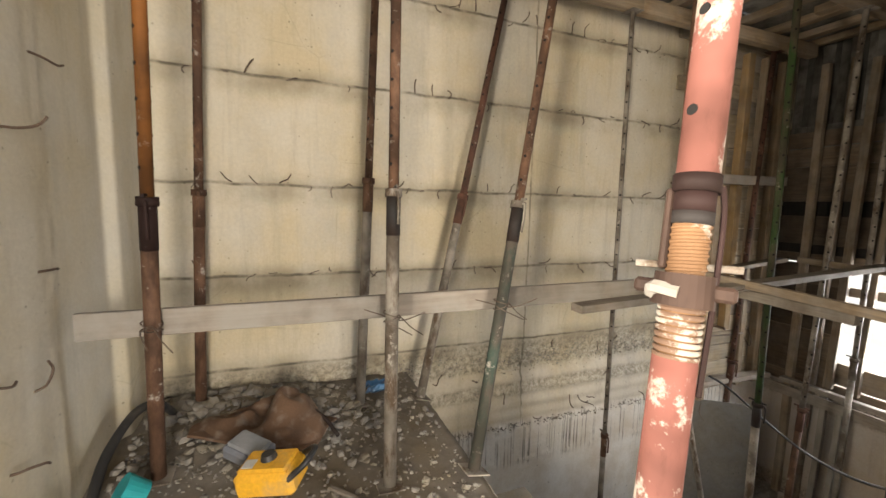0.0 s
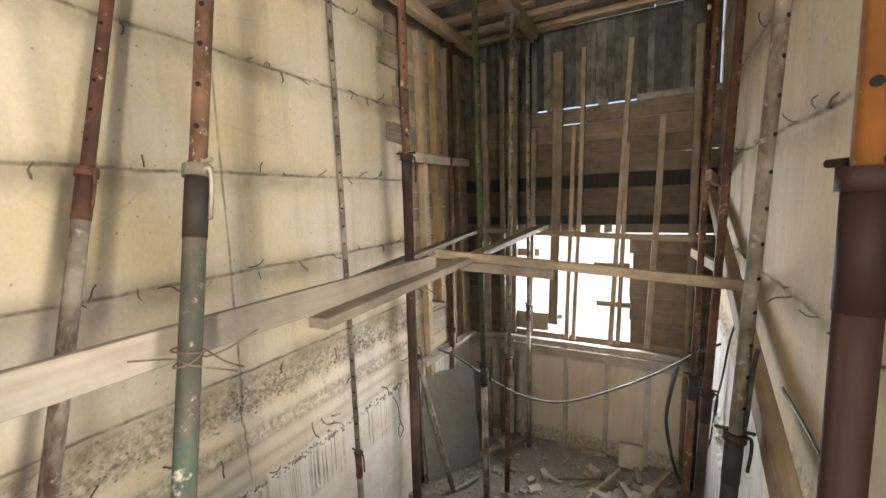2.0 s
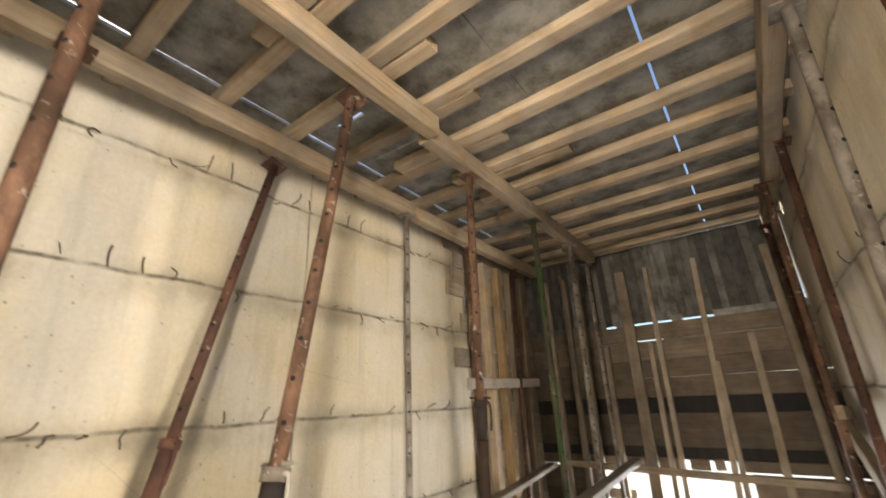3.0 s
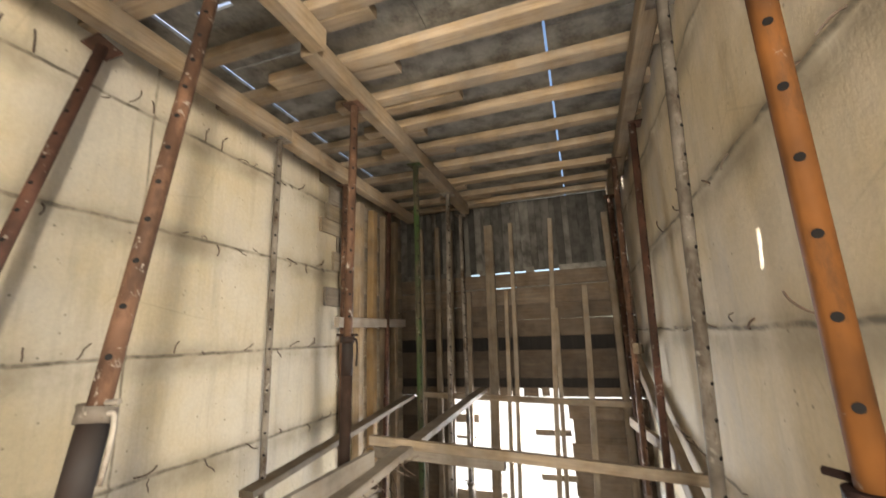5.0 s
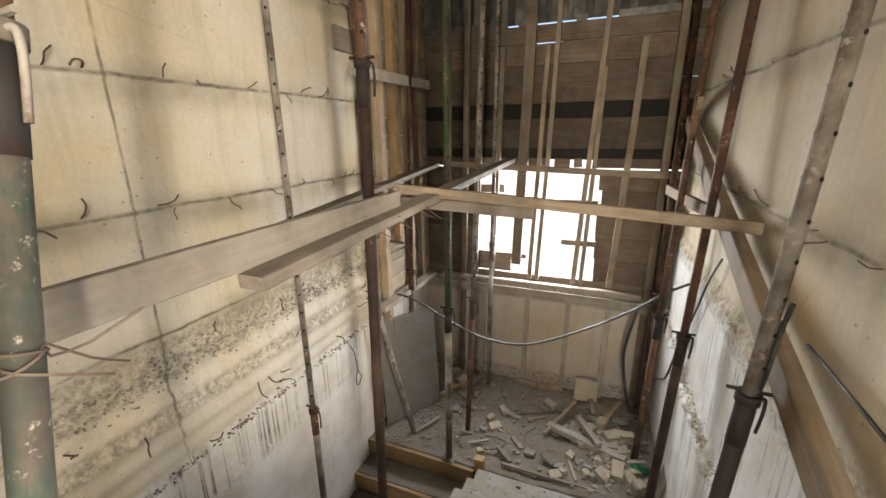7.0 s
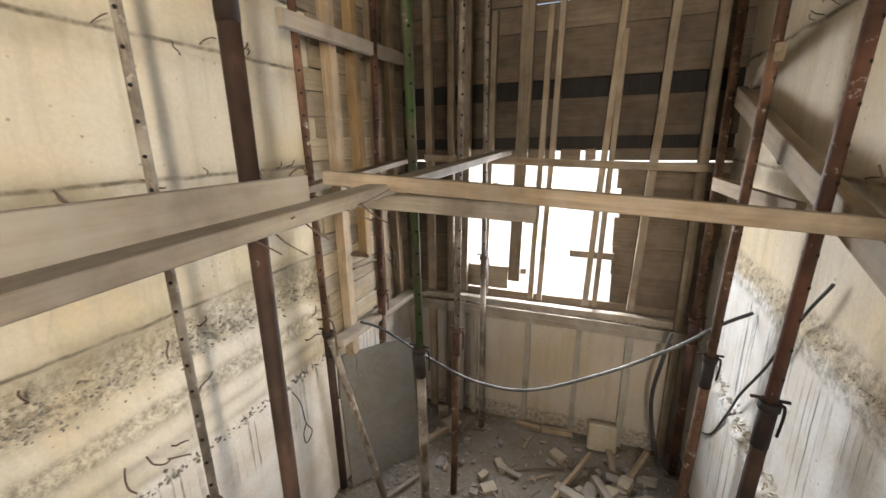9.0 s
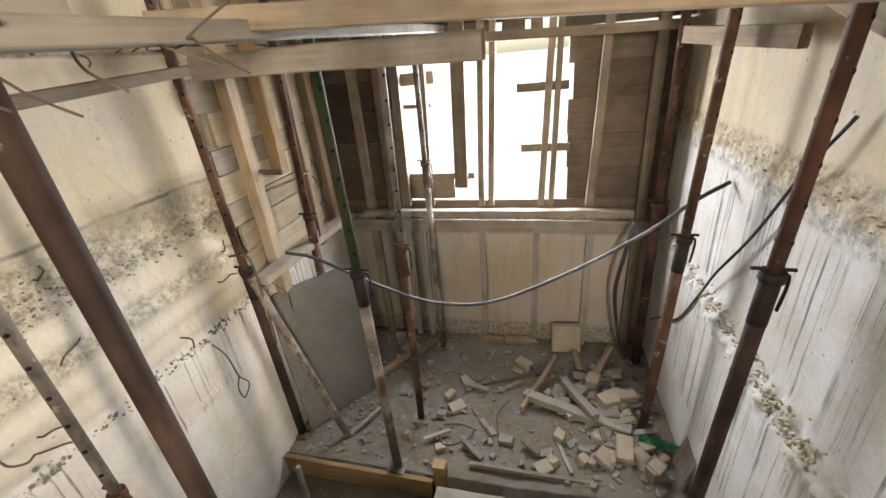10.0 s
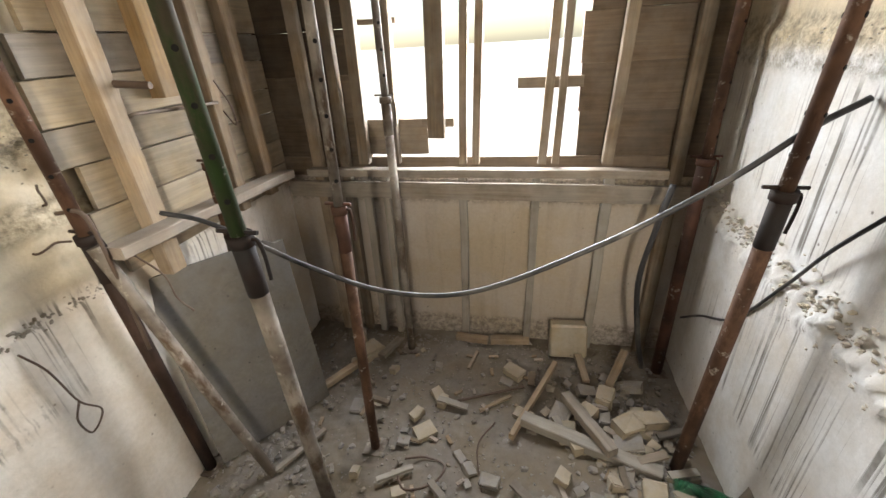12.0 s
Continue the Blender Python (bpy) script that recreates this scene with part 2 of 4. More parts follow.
M_THREAD = painted_steel("brass_brown_thread", (0.20, 0.11, 0.055), 0.8, (0.15, 0.075, 0.035), 0.2)
M_THREAD_DUSTY = painted_steel("cement_dusted_thread", (0.24, 0.15, 0.105), 0.8, (0.15, 0.09, 0.06), 0.6)
M_WIRE = plain("rusty_wire", (0.11, 0.075, 0.055), 0.7, 0.3)
# Near-black colour standing in for the shade inside the prop holes.
M_HOLE_SHADE, _n, _l, _p = nodes_of("hole_shade_black")
_p.inputs["Base Color"].default_value, _p.inputs["Roughness"].default_value = (0.006, 0.005, 0.005, 1), 1.0
M_CABLE = plain("black_cable", (0.022, 0.022, 0.024), 0.5)


# ---- building blocks ----
def put(name, bm, material, parent=None, label="", smooth=False):
    me = bpy.data.meshes.new(name)
    bmesh.ops.recalc_face_normals(bm, faces=bm.faces)
    bm.to_mesh(me)
    bm.free()
    me.materials.append(material)
    if smooth:
        me.polygons.foreach_set("use_smooth", [len(f.vertices) == 4 for f in me.polygons])
    ob = new(name, me)
    if parent:
        ob.parent = parent
    if label:
        ob["label"] = label
    return ob


def part(name, bm, material, parent, label="", smooth=False):
    return put(name, bm, material, parent, label, smooth)


def box(bm, lo, hi, bevel=0.0):
    d = [b - a for a, b in zip(lo, hi)]
    c = [(a + b) / 2 for a, b in zip(lo, hi)]
    r = bmesh.ops.create_cube(bm, size=1, matrix=Matrix.Translation(c) @ Matrix.Diagonal((*d, 1)))
    if bevel:
        edges = list({e for v in r["verts"] for e in v.link_edges})
        bmesh.ops.bevel(bm, geom=edges, offset=bevel, segments=1, affect="EDGES")
    return bm


def tube(bm, z0, z1, r0, r1=None, sides=20, at=(0, 0)):
    bmesh.ops.create_cone(bm, cap_ends=True, segments=sides, radius1=r0, radius2=r0 if r1 is None else r1, depth=z1 - z0,
                          matrix=Matrix.Translation((at[0], at[1], (z0 + z1) / 2)))
    return bm


def along(a, b, turn=0.0):
    """A pose at a whose z axis points to b, with the x axis kept level."""
    a, b = Vector(a), Vector(b)
    z = (b - a).normalized()
    x = z.cross(Vector((0, 0, 1)))
    x = Vector((1, 0, 0)) if x.length < 0.3 else x.normalized()
    y = z.cross(x).normalized()
    x = y.cross(z)
    m = Matrix((x, y, z)).transposed().to_4x4()
    return Matrix.Translation(a) @ m @ pose(0, 0, 0, 0, 0, turn)


def rod(bm, points, r, sides=6):
    """A bent rod through points."""
    pts = [Vector(q) for q in points]
    rings = []
    for i, q in enumerate(pts):
        d = (pts[min(i + 1, len(pts) - 1)] - pts[max(i - 1, 0)]).normalized()
        x = d.cross(Vector((0.31, 0.17, 0.93)))
        x = x.normalized() if x.length > 0.05 else Vector((1, 0, 0))
        y = d.cross(x)
        rings.append([bm.verts.new(q + r * (math.cos(6.2832 * k / sides) * x + math.sin(6.2832 * k / sides) * y)) for k in range(sides)])
    for a, b in zip(rings, rings[1:]):
        for k in range(sides):
            bm.faces.new((a[k], a[(k + 1) % sides], b[(k + 1) % sides], b[k]))
    bm.faces.new(rings[0])
    bm.faces.new(rings[-1][::-1])
    return bm


def curve_points(points, steps=8):
    """Smooth points through the given ones."""
    p = [Vector(q) for q in points]
    p = [2 * p[0] - p[1], *p, 2 * p[-1] - p[-2]]
    out = []
    for a, b, c, d in zip(p, p[1:], p[2:], p[3:]):
        for k in range(steps):
            t = k / steps
            out.append(0.5 * (2 * b + (c - a) * t + (2 * a - 5 * b + 4 * c - d) * t * t + (3 * b - a - 3 * c + d) * t ** 3))
    return out + [p[-2]]


def beam_mesh(length, w, h, seed=0, warp=0.004, cuts=6):
    """A sawn timber along z, slightly bowed, with worn edges."""
    rnd = random.Random(seed)
    bm = bmesh.new()
    e = min(w, h) * 0.08
    shape = [(-w / 2 + e, -h / 2), (w / 2 - e, -h / 2), (w / 2, -h / 2 + e), (w / 2, h / 2 - e), (w / 2 - e, h / 2), (-w / 2 + e, h / 2), (-w / 2, h / 2 - e), (-w / 2, -h / 2 + e)]
    bow = rnd.uniform(-1, 1) * warp * length, rnd.uniform(-1, 1) * warp * length
    rings = []
    for i in range(cuts + 1):
        t = i / cuts
        s = math.sin(math.pi * t)
        j = rnd.uniform(-0.002, 0.002), rnd.uniform(-0.002, 0.002)
        rings.append([bm.verts.new((x * (1 + j[0] * 4) + bow[0] * s + j[0], y + bow[1] * s + j[1], t * length)) for x, y in shape])
    for a, b in zip(rings, rings[1:]):
        for k in range(8):
            bm.faces.new((a[k], a[(k + 1) % 8], b[(k + 1) % 8], b[k]))
    bm.faces.new(rings[0][::-1])
    bm.faces.new(rings[-1])
    return bm


def timber(name, a, b, w, h, material, label, turn=0.0, group="", parent=None, category="timber", warp=0.004):
    """A timber from a to b: w across, h deep."""
    length = (Vector(b) - Vector(a)).length
    ob = put(name, beam_mesh(length, w, h, hash((round(a[0], 2), round(b[1], 2), round(a[2], 2))), warp), material, parent)
    ob.matrix_basis = along(a, b, turn)
    if parent is None:
        tagged(ob, label, category, group)
    elif label:
        ob["label"] = label
    return ob


def sheet_wall(name, place, u, v, nu, nv, relief, thick, material):
    """A slab whose front is a grid from place along u and v, with relief(s, t, point) metres towards u x v."""
    place, u, v = Vector(place), Vector(u), Vector(v)
    out = u.cross(v).normalized()
    verts, faces = [], []
    for j in range(nv + 1):
        for i in range(nu + 1):
            q = place + u * (i / nu) + v * (j / nv)
            verts.append(q + out * relief(q))
    w = nu + 1
    for j in range(nv):
        for i in range(nu):
            a = j * w + i
            faces.append((a, a + 1, a + w + 1, a + w))
    n0 = len(verts)
    rim = [i for i in range(w)] + [j * w + nu for j in range(1, nv + 1)] + [nv * w + i for i in range(nu - 1, -1, -1)] + [j * w for j in range(nv - 1, 0, -1)]
    for k in rim:
        verts.append(verts[k] - out * thick)
    m = len(rim)
    for k in range(m):
        faces.append((rim[k], n0 + k, n0 + (k + 1) % m, rim[(k + 1) % m]))
    faces.append(tuple(n0 + k for k in range(m)))
    me = bpy.data.meshes.new(name)
    me.from_pydata([tuple(q) for q in verts], [], faces)
    me.materials.append(material)
    me.polygons.foreach_set("use_smooth", [True] * len(me.polygons))
    return tagged(new(name, me), kind="structure")


def n3(q, s, o=0.0):
    return noise.noise(Vector((q[0] * s + o, q[1] * s + o * 1.7, q[2] * s - o)))


def bumpy(q, s, octaves=4):
    return noise.fractal(Vector(q) * s, 0.8, 2.1, octaves)


def bell(x, c, w):
    return math.exp(-(((x - c) / w) ** 2))

# ---- structure ----
W, FAR, HALF = 2.74, 6.46, -1.85


def left_relief(q):
    y, z = q.y, q.z
    r = 0.006 * n3(q, 1.4) + 0.002 * n3(q, 9)
    for i, h in enumerate(LIFTS):
        wav = h + 0.006 * n3((y, i, 0), 2.2)
        r += 0.010 * bell(z, wav, 0.010) * (0.4 + abs(n3(q, 7, 3)) * 2.2) - 0.012 * bell(z, wav - 0.025, 0.012) * max(0, n3(q, 5, 5)) * 2
        r += 0.004 * math.tanh((z - h) * 60) * n3((0, y * 0.6, i * 3.1), 1.0)
    for c in (3.17,):
        r += 0.005 * bell(y, c + 0.01 * n3((z, c, 0), 1.5), 0.007) * (0.5 + 0.5 * math.tanh((z - 0.2) * 20)) * max(0.0, 0.4 + 1.5 * n3(q, 3, 9))
    k = bell(z, -0.02, 0.16)
    r += 0.016 * k * bumpy(q, 9) + 0.016 * k * bumpy(q, 30) - 0.03 * bell(z, -0.10, 0.12) + 0.016 * bell(z, -0.95, 0.02) * max(0.0, bumpy(q, 6))
    r += 0.02 * bell(z, -0.62, 0.035) * bumpy(q, 12) + 0.018 * (0.5 - 0.5 * math.tanh((z + 0.62 + 0.03 * n3((0, y, 0), 5)) * 50))
    r += 0.008 * math.sin(z * 55) * (0.5 + 0.5 * math.tanh((z + 0.57) * 30)) * (0.5 - 0.5 * math.tanh((z + 0.12) * 30))
    return r


def right_relief(q):
    y, z = q.y, q.z
    r = 0.006 * n3(q, 1.3, 4) + 0.002 * n3(q, 9)
    for i, h in enumerate((0.78, 1.45, 2.05, 2.70)):
        wav = h + 0.015 * n3((y, i, 0), 2.0, 7)
        r += 0.012 * bell(z, wav, 0.012) * (0.3 + abs(n3(q, 6, 3)) * 2)
    r += 0.02 * (0.5 - 0.5 * math.tanh((z - 0.18) * 60)) + 0.02 * (0.5 - 0.5 * math.tanh((z + 0.70) * 40))
    r += bell(z, -0.70, 0.075) * (0.03 * bumpy(q, 10) + 0.03 * abs(bumpy(q, 28))) + 0.015 * bell(z, 0.13, 0.05) * bumpy(q, 9)
    return r


wall_left = sheet_wall("wall_left", (0, 0.40, -3.9), (0, 6.3, 0), (0, 0, 7.1), 360, 420, left_relief, 0.22, M_LEFT)
tagged(wall_left, "cream poured concrete wall with rough lift joints", "wall")
wall_right = sheet_wall("wall_right", (W, 6.7, -3.9), (0, -4.6, 0), (0, 0, 7.1), 300, 420, right_relief, 0.22, M_RIGHT)
tagged(wall_right, "tan poured concrete wall, white and streaked below", "wall")
wall_end = sheet_wall("wall_end", (2.05, 0.42, -0.3), (-2.05, 0, 0), (0, 0, 3.5), 100, 120,
                      lambda q: 0.006 * n3(q, 1.6, 2) + 0.0025 * n3(q, 8) + 0.05 * (0.5 - 0.5 * math.tanh((q.x - 0.42) * 80)) + 0.008 * bell(q.x, 0.95, 0.012) * abs(n3(q, 6)) * 2, 0.2, M_END)
tagged(wall_end, "grey concrete end wall with bent tie wires", "wall")
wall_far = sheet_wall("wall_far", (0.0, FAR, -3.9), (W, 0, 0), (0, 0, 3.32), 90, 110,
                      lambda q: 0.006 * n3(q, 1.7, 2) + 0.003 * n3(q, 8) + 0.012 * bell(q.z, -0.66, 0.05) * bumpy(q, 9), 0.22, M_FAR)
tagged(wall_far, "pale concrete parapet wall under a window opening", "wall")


def side_wall(name, lo, hi, material, label):
    bm = box(bmesh.new(), lo, hi, 0.006)
    return tagged(put(name, bm, material), label, "wall", kind="structure")


# Two walls out of view, added to bound the daylight entering from this side.
side_wall("wall_entrance_unseen", (3.35, -1.2, -0.25), (3.55, 0.1, 3.1), M_END, "unseen added grey wall limiting light beside the entrance")
side_wall("wall_return_unseen", (W + 0.224, 2.1, -3.9), (3.35, 2.3, 3.1), M_END, "unseen added grey return wall limiting light beside the entrance")
side_wall("wall_under_landing", (0.0, 1.62, -3.9), (W, 1.72, -0.22), M_END, "concrete wall below the upper landing")

# upper landing, right flight, half landing, left flight
landing = sheet_wall("floor_landing", (-0.1, -1.2, 0), (3.5, 0, 0), (0, 3.32, 0), 130, 120,
                     lambda q: 0.012 * bumpy(q, 3) + 0.006 * bumpy(q, 14) + 0.10 * max(0.0, 1 - math.hypot(q.x - 0.35, q.y - 0.95) / 0.75), 0.22, M_FLOOR)
tagged(landing, "dusty concrete landing slab littered with rubble", "floor")
half = sheet_wall("floor_half_landing", (0.0, 4.92, HALF), (W, 0, 0), (0, 1.6, 0), 200, 120,
                  lambda q: 0.014 * bumpy(q, 3) + 0.008 * bumpy(q, 15) + 0.09 * max(0.0, 1 - math.hypot((q.x - 2.35), (q.y - 5.45) * 0.8) / 0.6), 0.2, M_FLOOR)
tagged(half, "dusty concrete half landing covered with debris", "floor")
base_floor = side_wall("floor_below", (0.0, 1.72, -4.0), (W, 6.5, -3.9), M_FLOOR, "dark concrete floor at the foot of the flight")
tagged(base_floor, category="floor")


def flight(name, x0, x1, y0, z0, dy, dz, count, material, label):
    """Concrete steps from (y0, z0) that fall by dz and go dy a step; a sloping soffit below."""
    bm = bmesh.new()
    prof = [(y0, z0)]
    for k in range(count):
        y, z = y0 + dy * k, z0 - dz * k
        prof += [(y, z - dz), (y + dy, z - dz)]
    prof += [(y0 + dy * count, z0 - dz * count - 0.18), (y0, z0 - 0.26)]
    cols = 24
    rows = []
    for i in range(cols + 1):
        x = x0 + (x1 - x0) * i / cols
        rows.append([bm.verts.new((x, y + 0.006 * n3((x, y, z), 6), z + 0.007 * n3((x, y, z), 7, 3))) for y, z in prof])
    for a, b in zip(rows, rows[1:]):
        for k in range(len(prof)):
            bm.faces.new((a[k], a[(k + 1) % len(prof)], b[(k + 1) % len(prof)], b[k]))
    bm.faces.new(rows[0])
    bm.faces.new(rows[-1][::-1])
    return tagged(put(name, bm, material), label, "stairs", kind="structure")


stairs_right = flight("stairs_right", 1.22, W, 2.12, 0.0, 0.29, 0.185, 9, M_STEP, "raw grey concrete stair flight dusted with rubble")
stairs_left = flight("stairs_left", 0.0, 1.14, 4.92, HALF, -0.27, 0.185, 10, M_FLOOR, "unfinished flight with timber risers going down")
for k in range(10):
    y, z = 4.92 - 0.27 * k, HALF - 0.185 * k
    r = timber("riser_board", (0.01, y - 0.026, z - 0.075), (1.13, y - 0.026, z - 0.095), 0.035, 0.16, M_YELLOWBOARD, "yellow shuttering board", parent=stairs_left, turn=0)

# ceiling deck with joists, all one mesh for the boards
bm = bmesh.new()
rnd = random.Random(5)
DECK, SLOT = 3.06, 2.967  # the slot is a short gap that lets a sliver of sun on the wall
x = -0.02
seams = [-0.02, 0.325, 0.95, 1.55, 2.15, 2.70, 3.35]
for x0, x1 in zip(seams, seams[1:]):
    y = -1.2
    while y < 6.7:
        y1 = min(y + rnd.uniform(0.9, 1.5), 6.7)
        gap = {2.15: 0.012, 0.325: 0.030 if 1.4 < y1 < 5.4 else 0.002, 2.70: 0.02 if y1 > 4.5 else 0.002}.get(x1, 0.002)
        dz = rnd.uniform(0, 0.006)
        if x0 == 2.15 and y < 6.16 < y1 - 0.1:
            box(bm, (x0 + 0.002, y + 0.002, DECK + dz), (x1 - gap, 6.14, DECK + 0.021 + dz))
            box(bm, (x0 + 0.002, 6.20, DECK + dz), (x1 - gap, y1 - 0.002, DECK + 0.021 + dz))
        elif x0 == 0.325 and y < SLOT < y1:
            box(bm, (x0 + 0.002, y + 0.002, DECK + dz), (x1 - gap, SLOT - 0.013, DECK + 0.021 + dz))
            box(bm, (x0 + 0.002, SLOT + 0.013, DECK + dz), (x1 - gap, y1 - 0.002, DECK + 0.021 + dz))
            box(bm, (x0 + 0.002, SLOT - 0.013, DECK + dz), (0.51, SLOT + 0.013, DECK + 0.021 + dz))
            box(bm, (0.73, SLOT - 0.013, DECK + dz), (x1 - gap, SLOT + 0.013, DECK + 0.021 + dz))
        else:
            box(bm, (x0 + 0.002, y + 0.002, DECK + dz), (x1 - gap, y1 - 0.002, DECK + 0.021 + dz))
        y = y1
ceiling = tagged(put("ceiling", bm, M_PLY), "dark cement-stained plywood deck of ceiling formwork", "ceiling", kind="structure")
rnd = random.Random(8)
for y in (1.10, 1.50, 1.90, 2.30, 2.70, 3.11, 3.50, 3.92, 4.293, 4.687, 5.11, 5.57, 5.97, 6.30):
    w = rnd.uniform(0.080, 0.105)
    lab = "sawn pine joist under the ceiling deck"
    timber("joist", (0.0, y + w + rnd.uniform(0.0, 0.015), DECK - 0.034), (rnd.uniform(1.15, 1.6), y + w + rnd.uniform(0.0, 0.015), DECK - 0.034), 0.062, w, M_PINE, lab, 90, "ceiling joists")
    timber("joist", (rnd.uniform(0.45, 1.0), y + rnd.uniform(-0.01, 0.01), DECK - 0.034), (W, y + rnd.uniform(-0.02, 0.01), DECK - 0.034), 0.062, w, M_PINE, lab, 90, "ceiling joists")
for xx, yy0, yy1 in ((0.26, 0.5, 3.95), (0.25, 3.95, 6.3), (1.06, 0.5, 3.2), (1.0, 3.2, 6.2), (2.62, 1.0, 4.2), (2.62, 4.2, 6.3)):
    timber("main_beam", (xx, yy0, DECK - 0.13 - (0.004 if yy0 > 2 else 0.0)), (xx, yy1, DECK - 0.13 - (0.004 if yy0 > 2 else 0.0)), 0.09, 0.12, M_PINE, "pine beam carrying the ceiling joists", 0, "ceiling beams")

# far formwork: boards round the window opening
far_form = tagged(new("formwork_far", None), "dark horizontal shuttering boards round a window opening", "formwork", kind="structure")
WX0, WX1, WZ0, WZ1 = 0.66, 1.99, -0.46, 0.76
rnd = random.Random(12)
rows = [(-0.60, -0.46), (-0.45, -0.20), (-0.19, 0.05), (0.06, 0.30), (0.31, 0.54), (0.55, 0.75), (0.78, 0.86), (0.97, 1.26), (1.425, 1.60), (1.61, 1.775), (1.79, 1.97), (1.99, 2.155)]
for z0, z1 in rows:
    spans = [(0.0, WX0), (WX1, W)] if z0 > -0.47 and z1 < 0.77 else [(0.0, W)]
    if z0 == 0.78:
        spans = [(0.0, 1.13), (1.20, 1.43), (1.50, 1.66), (1.70, 1.78), (1.92, W)]
    for a, b in spans:
        jut = rnd.uniform(-0.01, 0.03) if len(spans) == 2 else 0
        a2, b2 = (a, b + jut) if a < 0.1 else (a - jut, b)
        flip = 0.012 * (rows.index((z0, z1)) % 2)
        timber("board", (a2, FAR + 0.03 + flip, (z0 + z1) / 2), (b2, FAR + 0.03 + flip + rnd.uniform(-0.004, 0.004), (z0 + z1) / 2 + rnd.uniform(-0.004, 0.004)), 0.028, z1 - z0 + (0.012 if z1 != 2.155 else -0.004), M_DARKBOARD, "", 0, parent=far_form, warp=0.001)
# Added boards that block the daylight along parts of three seams.
for z0, z1, xs in ((2.12, 2.22, ((0.0, 0.95), (1.06, 1.17), (1.62, 1.72), (2.0, W))), (1.94, 2.03, ((0.0, 1.2), (1.5, W))), (1.75, 1.82, ((0.0, 0.7), (0.95, 1.45), (1.52, W)))):
    for a, b in xs:
        part("backing_board", box(bmesh.new(), (a, FAR + 0.062, z0), (b, FAR + 0.074, z1), 0.002), M_PLY, far_form, "added dark board in place of a shaded gap")
# near-black sheets paint the two wide gaps' shade; dark slats fill the upper band
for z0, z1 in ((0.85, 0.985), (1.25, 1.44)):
    part("backing_board", box(bmesh.new(), (0.0, FAR + 0.07, z0), (W, FAR + 0.09, z1), 0.002), M_GAP_SHADE, far_form, "added dark board in place of a shaded gap")
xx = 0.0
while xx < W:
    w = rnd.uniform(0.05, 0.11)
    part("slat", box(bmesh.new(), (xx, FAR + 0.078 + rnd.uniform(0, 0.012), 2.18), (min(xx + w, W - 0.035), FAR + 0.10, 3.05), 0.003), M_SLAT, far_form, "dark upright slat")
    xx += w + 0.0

# left formwork: boards against the wall
left_form = tagged(new("formwork_left", None), "yellow-brown shuttering boards fixed along the wall", "formwork", kind="structure")
rnd = random.Random(21)
z = -0.62
while z < 2.95:
    h = rnd.uniform(0.13, 0.19)
    y0 = 5.10 + rnd.uniform(-0.03, 0.10) - (rnd.uniform(0.05, 0.45) if z > 1.6 else 0.0)
    timber("board", (0.030, y0, z + h / 2), (0.030, FAR - 0.01, z + h / 2), 0.026, h - 0.006, M_GREYWOOD if rnd.random() < 0.2 else M_WASHED, "", 0, parent=left_form, warp=0.001)
    z += h


def stud(xy, z0, z1, w, d, material=None, group="formwork studs", lean=(0, 0)):
    return timber("stud", (xy[0], xy[1], z0), (xy[0] + lean[0], xy[1] + lean[1], z1), w, d, material or M_PINE, "upright pine stud of the wall formwork", 0, group)


for xx, top_x, z0, z1, w in ((0.31, 0.33, -1.85, 2.8, 0.07), (0.49, 0.56, -1.85, 2.8, 0.06), (0.655, 0.72, -0.48, 2.75, 0.07), (0.87, 0.94, -0.48, 1.95, 0.05),
                             (1.15, 1.22, -0.32, 2.75, 0.105), (1.305, 1.39, -0.48, 1.95, 0.045), (1.385, 1.49, -0.48, 2.75, 0.045), (1.785, 1.95, -0.48, 2.75, 0.05),
                             (1.865, 1.93, -0.48, 1.72, 0.042), (2.155, 2.25, -0.48, 1.95, 0.06), (2.52, 2.54, -1.85, 2.75, 0.07)):
    stud((xx, FAR - 0.04), z0, z1, w, 0.06, M_OLD, lean=(top_x - xx, 0))
for xx, w in ((0.62, 0.055), (0.755, 0.045), (1.28, 0.05), (1.74, 0.05), (2.165, 0.06)):
    stud((xx, FAR - 0.034), HALF, -0.56, w, 0.05, M_CEMENTWOOD, lean=(0.02, 0))
for yy, z0, z1, w in ((5.31, -0.69, 2.85, 0.09), (5.60, 0.05, 2.85, 0.09), (5.87, -0.6, 2.85, 0.075), (6.15, -0.6, 2.85, 0.085)):
    stud((0.085, yy), z0, z1, 0.075, w, M_PINE if yy != 5.60 else M_YELLOWBOARD)
# walers
timber("waler", (0.28, FAR - 0.115, -0.52), (2.47, FAR - 0.115, -0.52), 0.05, 0.07, M_GREYWOOD, "weathered horizontal waler below the window", 90, "walers")
timber("waler", (0.10, FAR - 0.085, -0.645), (2.62, FAR - 0.085, -0.66), 0.022, 0.11, M_GREYWOOD, "grey shutter board fixed below the window waler", 0, "walers")
timber("waler", (0.30, FAR - 0.10, 0.80), (2.70, FAR - 0.10, 0.72), 0.04, 0.06, M_OLD, "pine waler across the top of the window", 0, "walers")
timber("waler", (0.17, 5.02, -0.45), (0.17, 6.25, -0.50), 0.11, 0.05, M_FRESH, "pale board laid along the wall studs", 0, "walers")
timber("waler", (0.20, 4.75, 1.60), (0.18, 6.2, 1.62), 0.05, 0.09, M_FRESH, "pale board nailed across the wall studs", 0, "walers")
timber("waler", (0.30, 3.72, 0.62), (0.27, 6.15, 0.80), 0.10, 0.04, M_OLD, "pine board lying along the wall", 0, "walers")
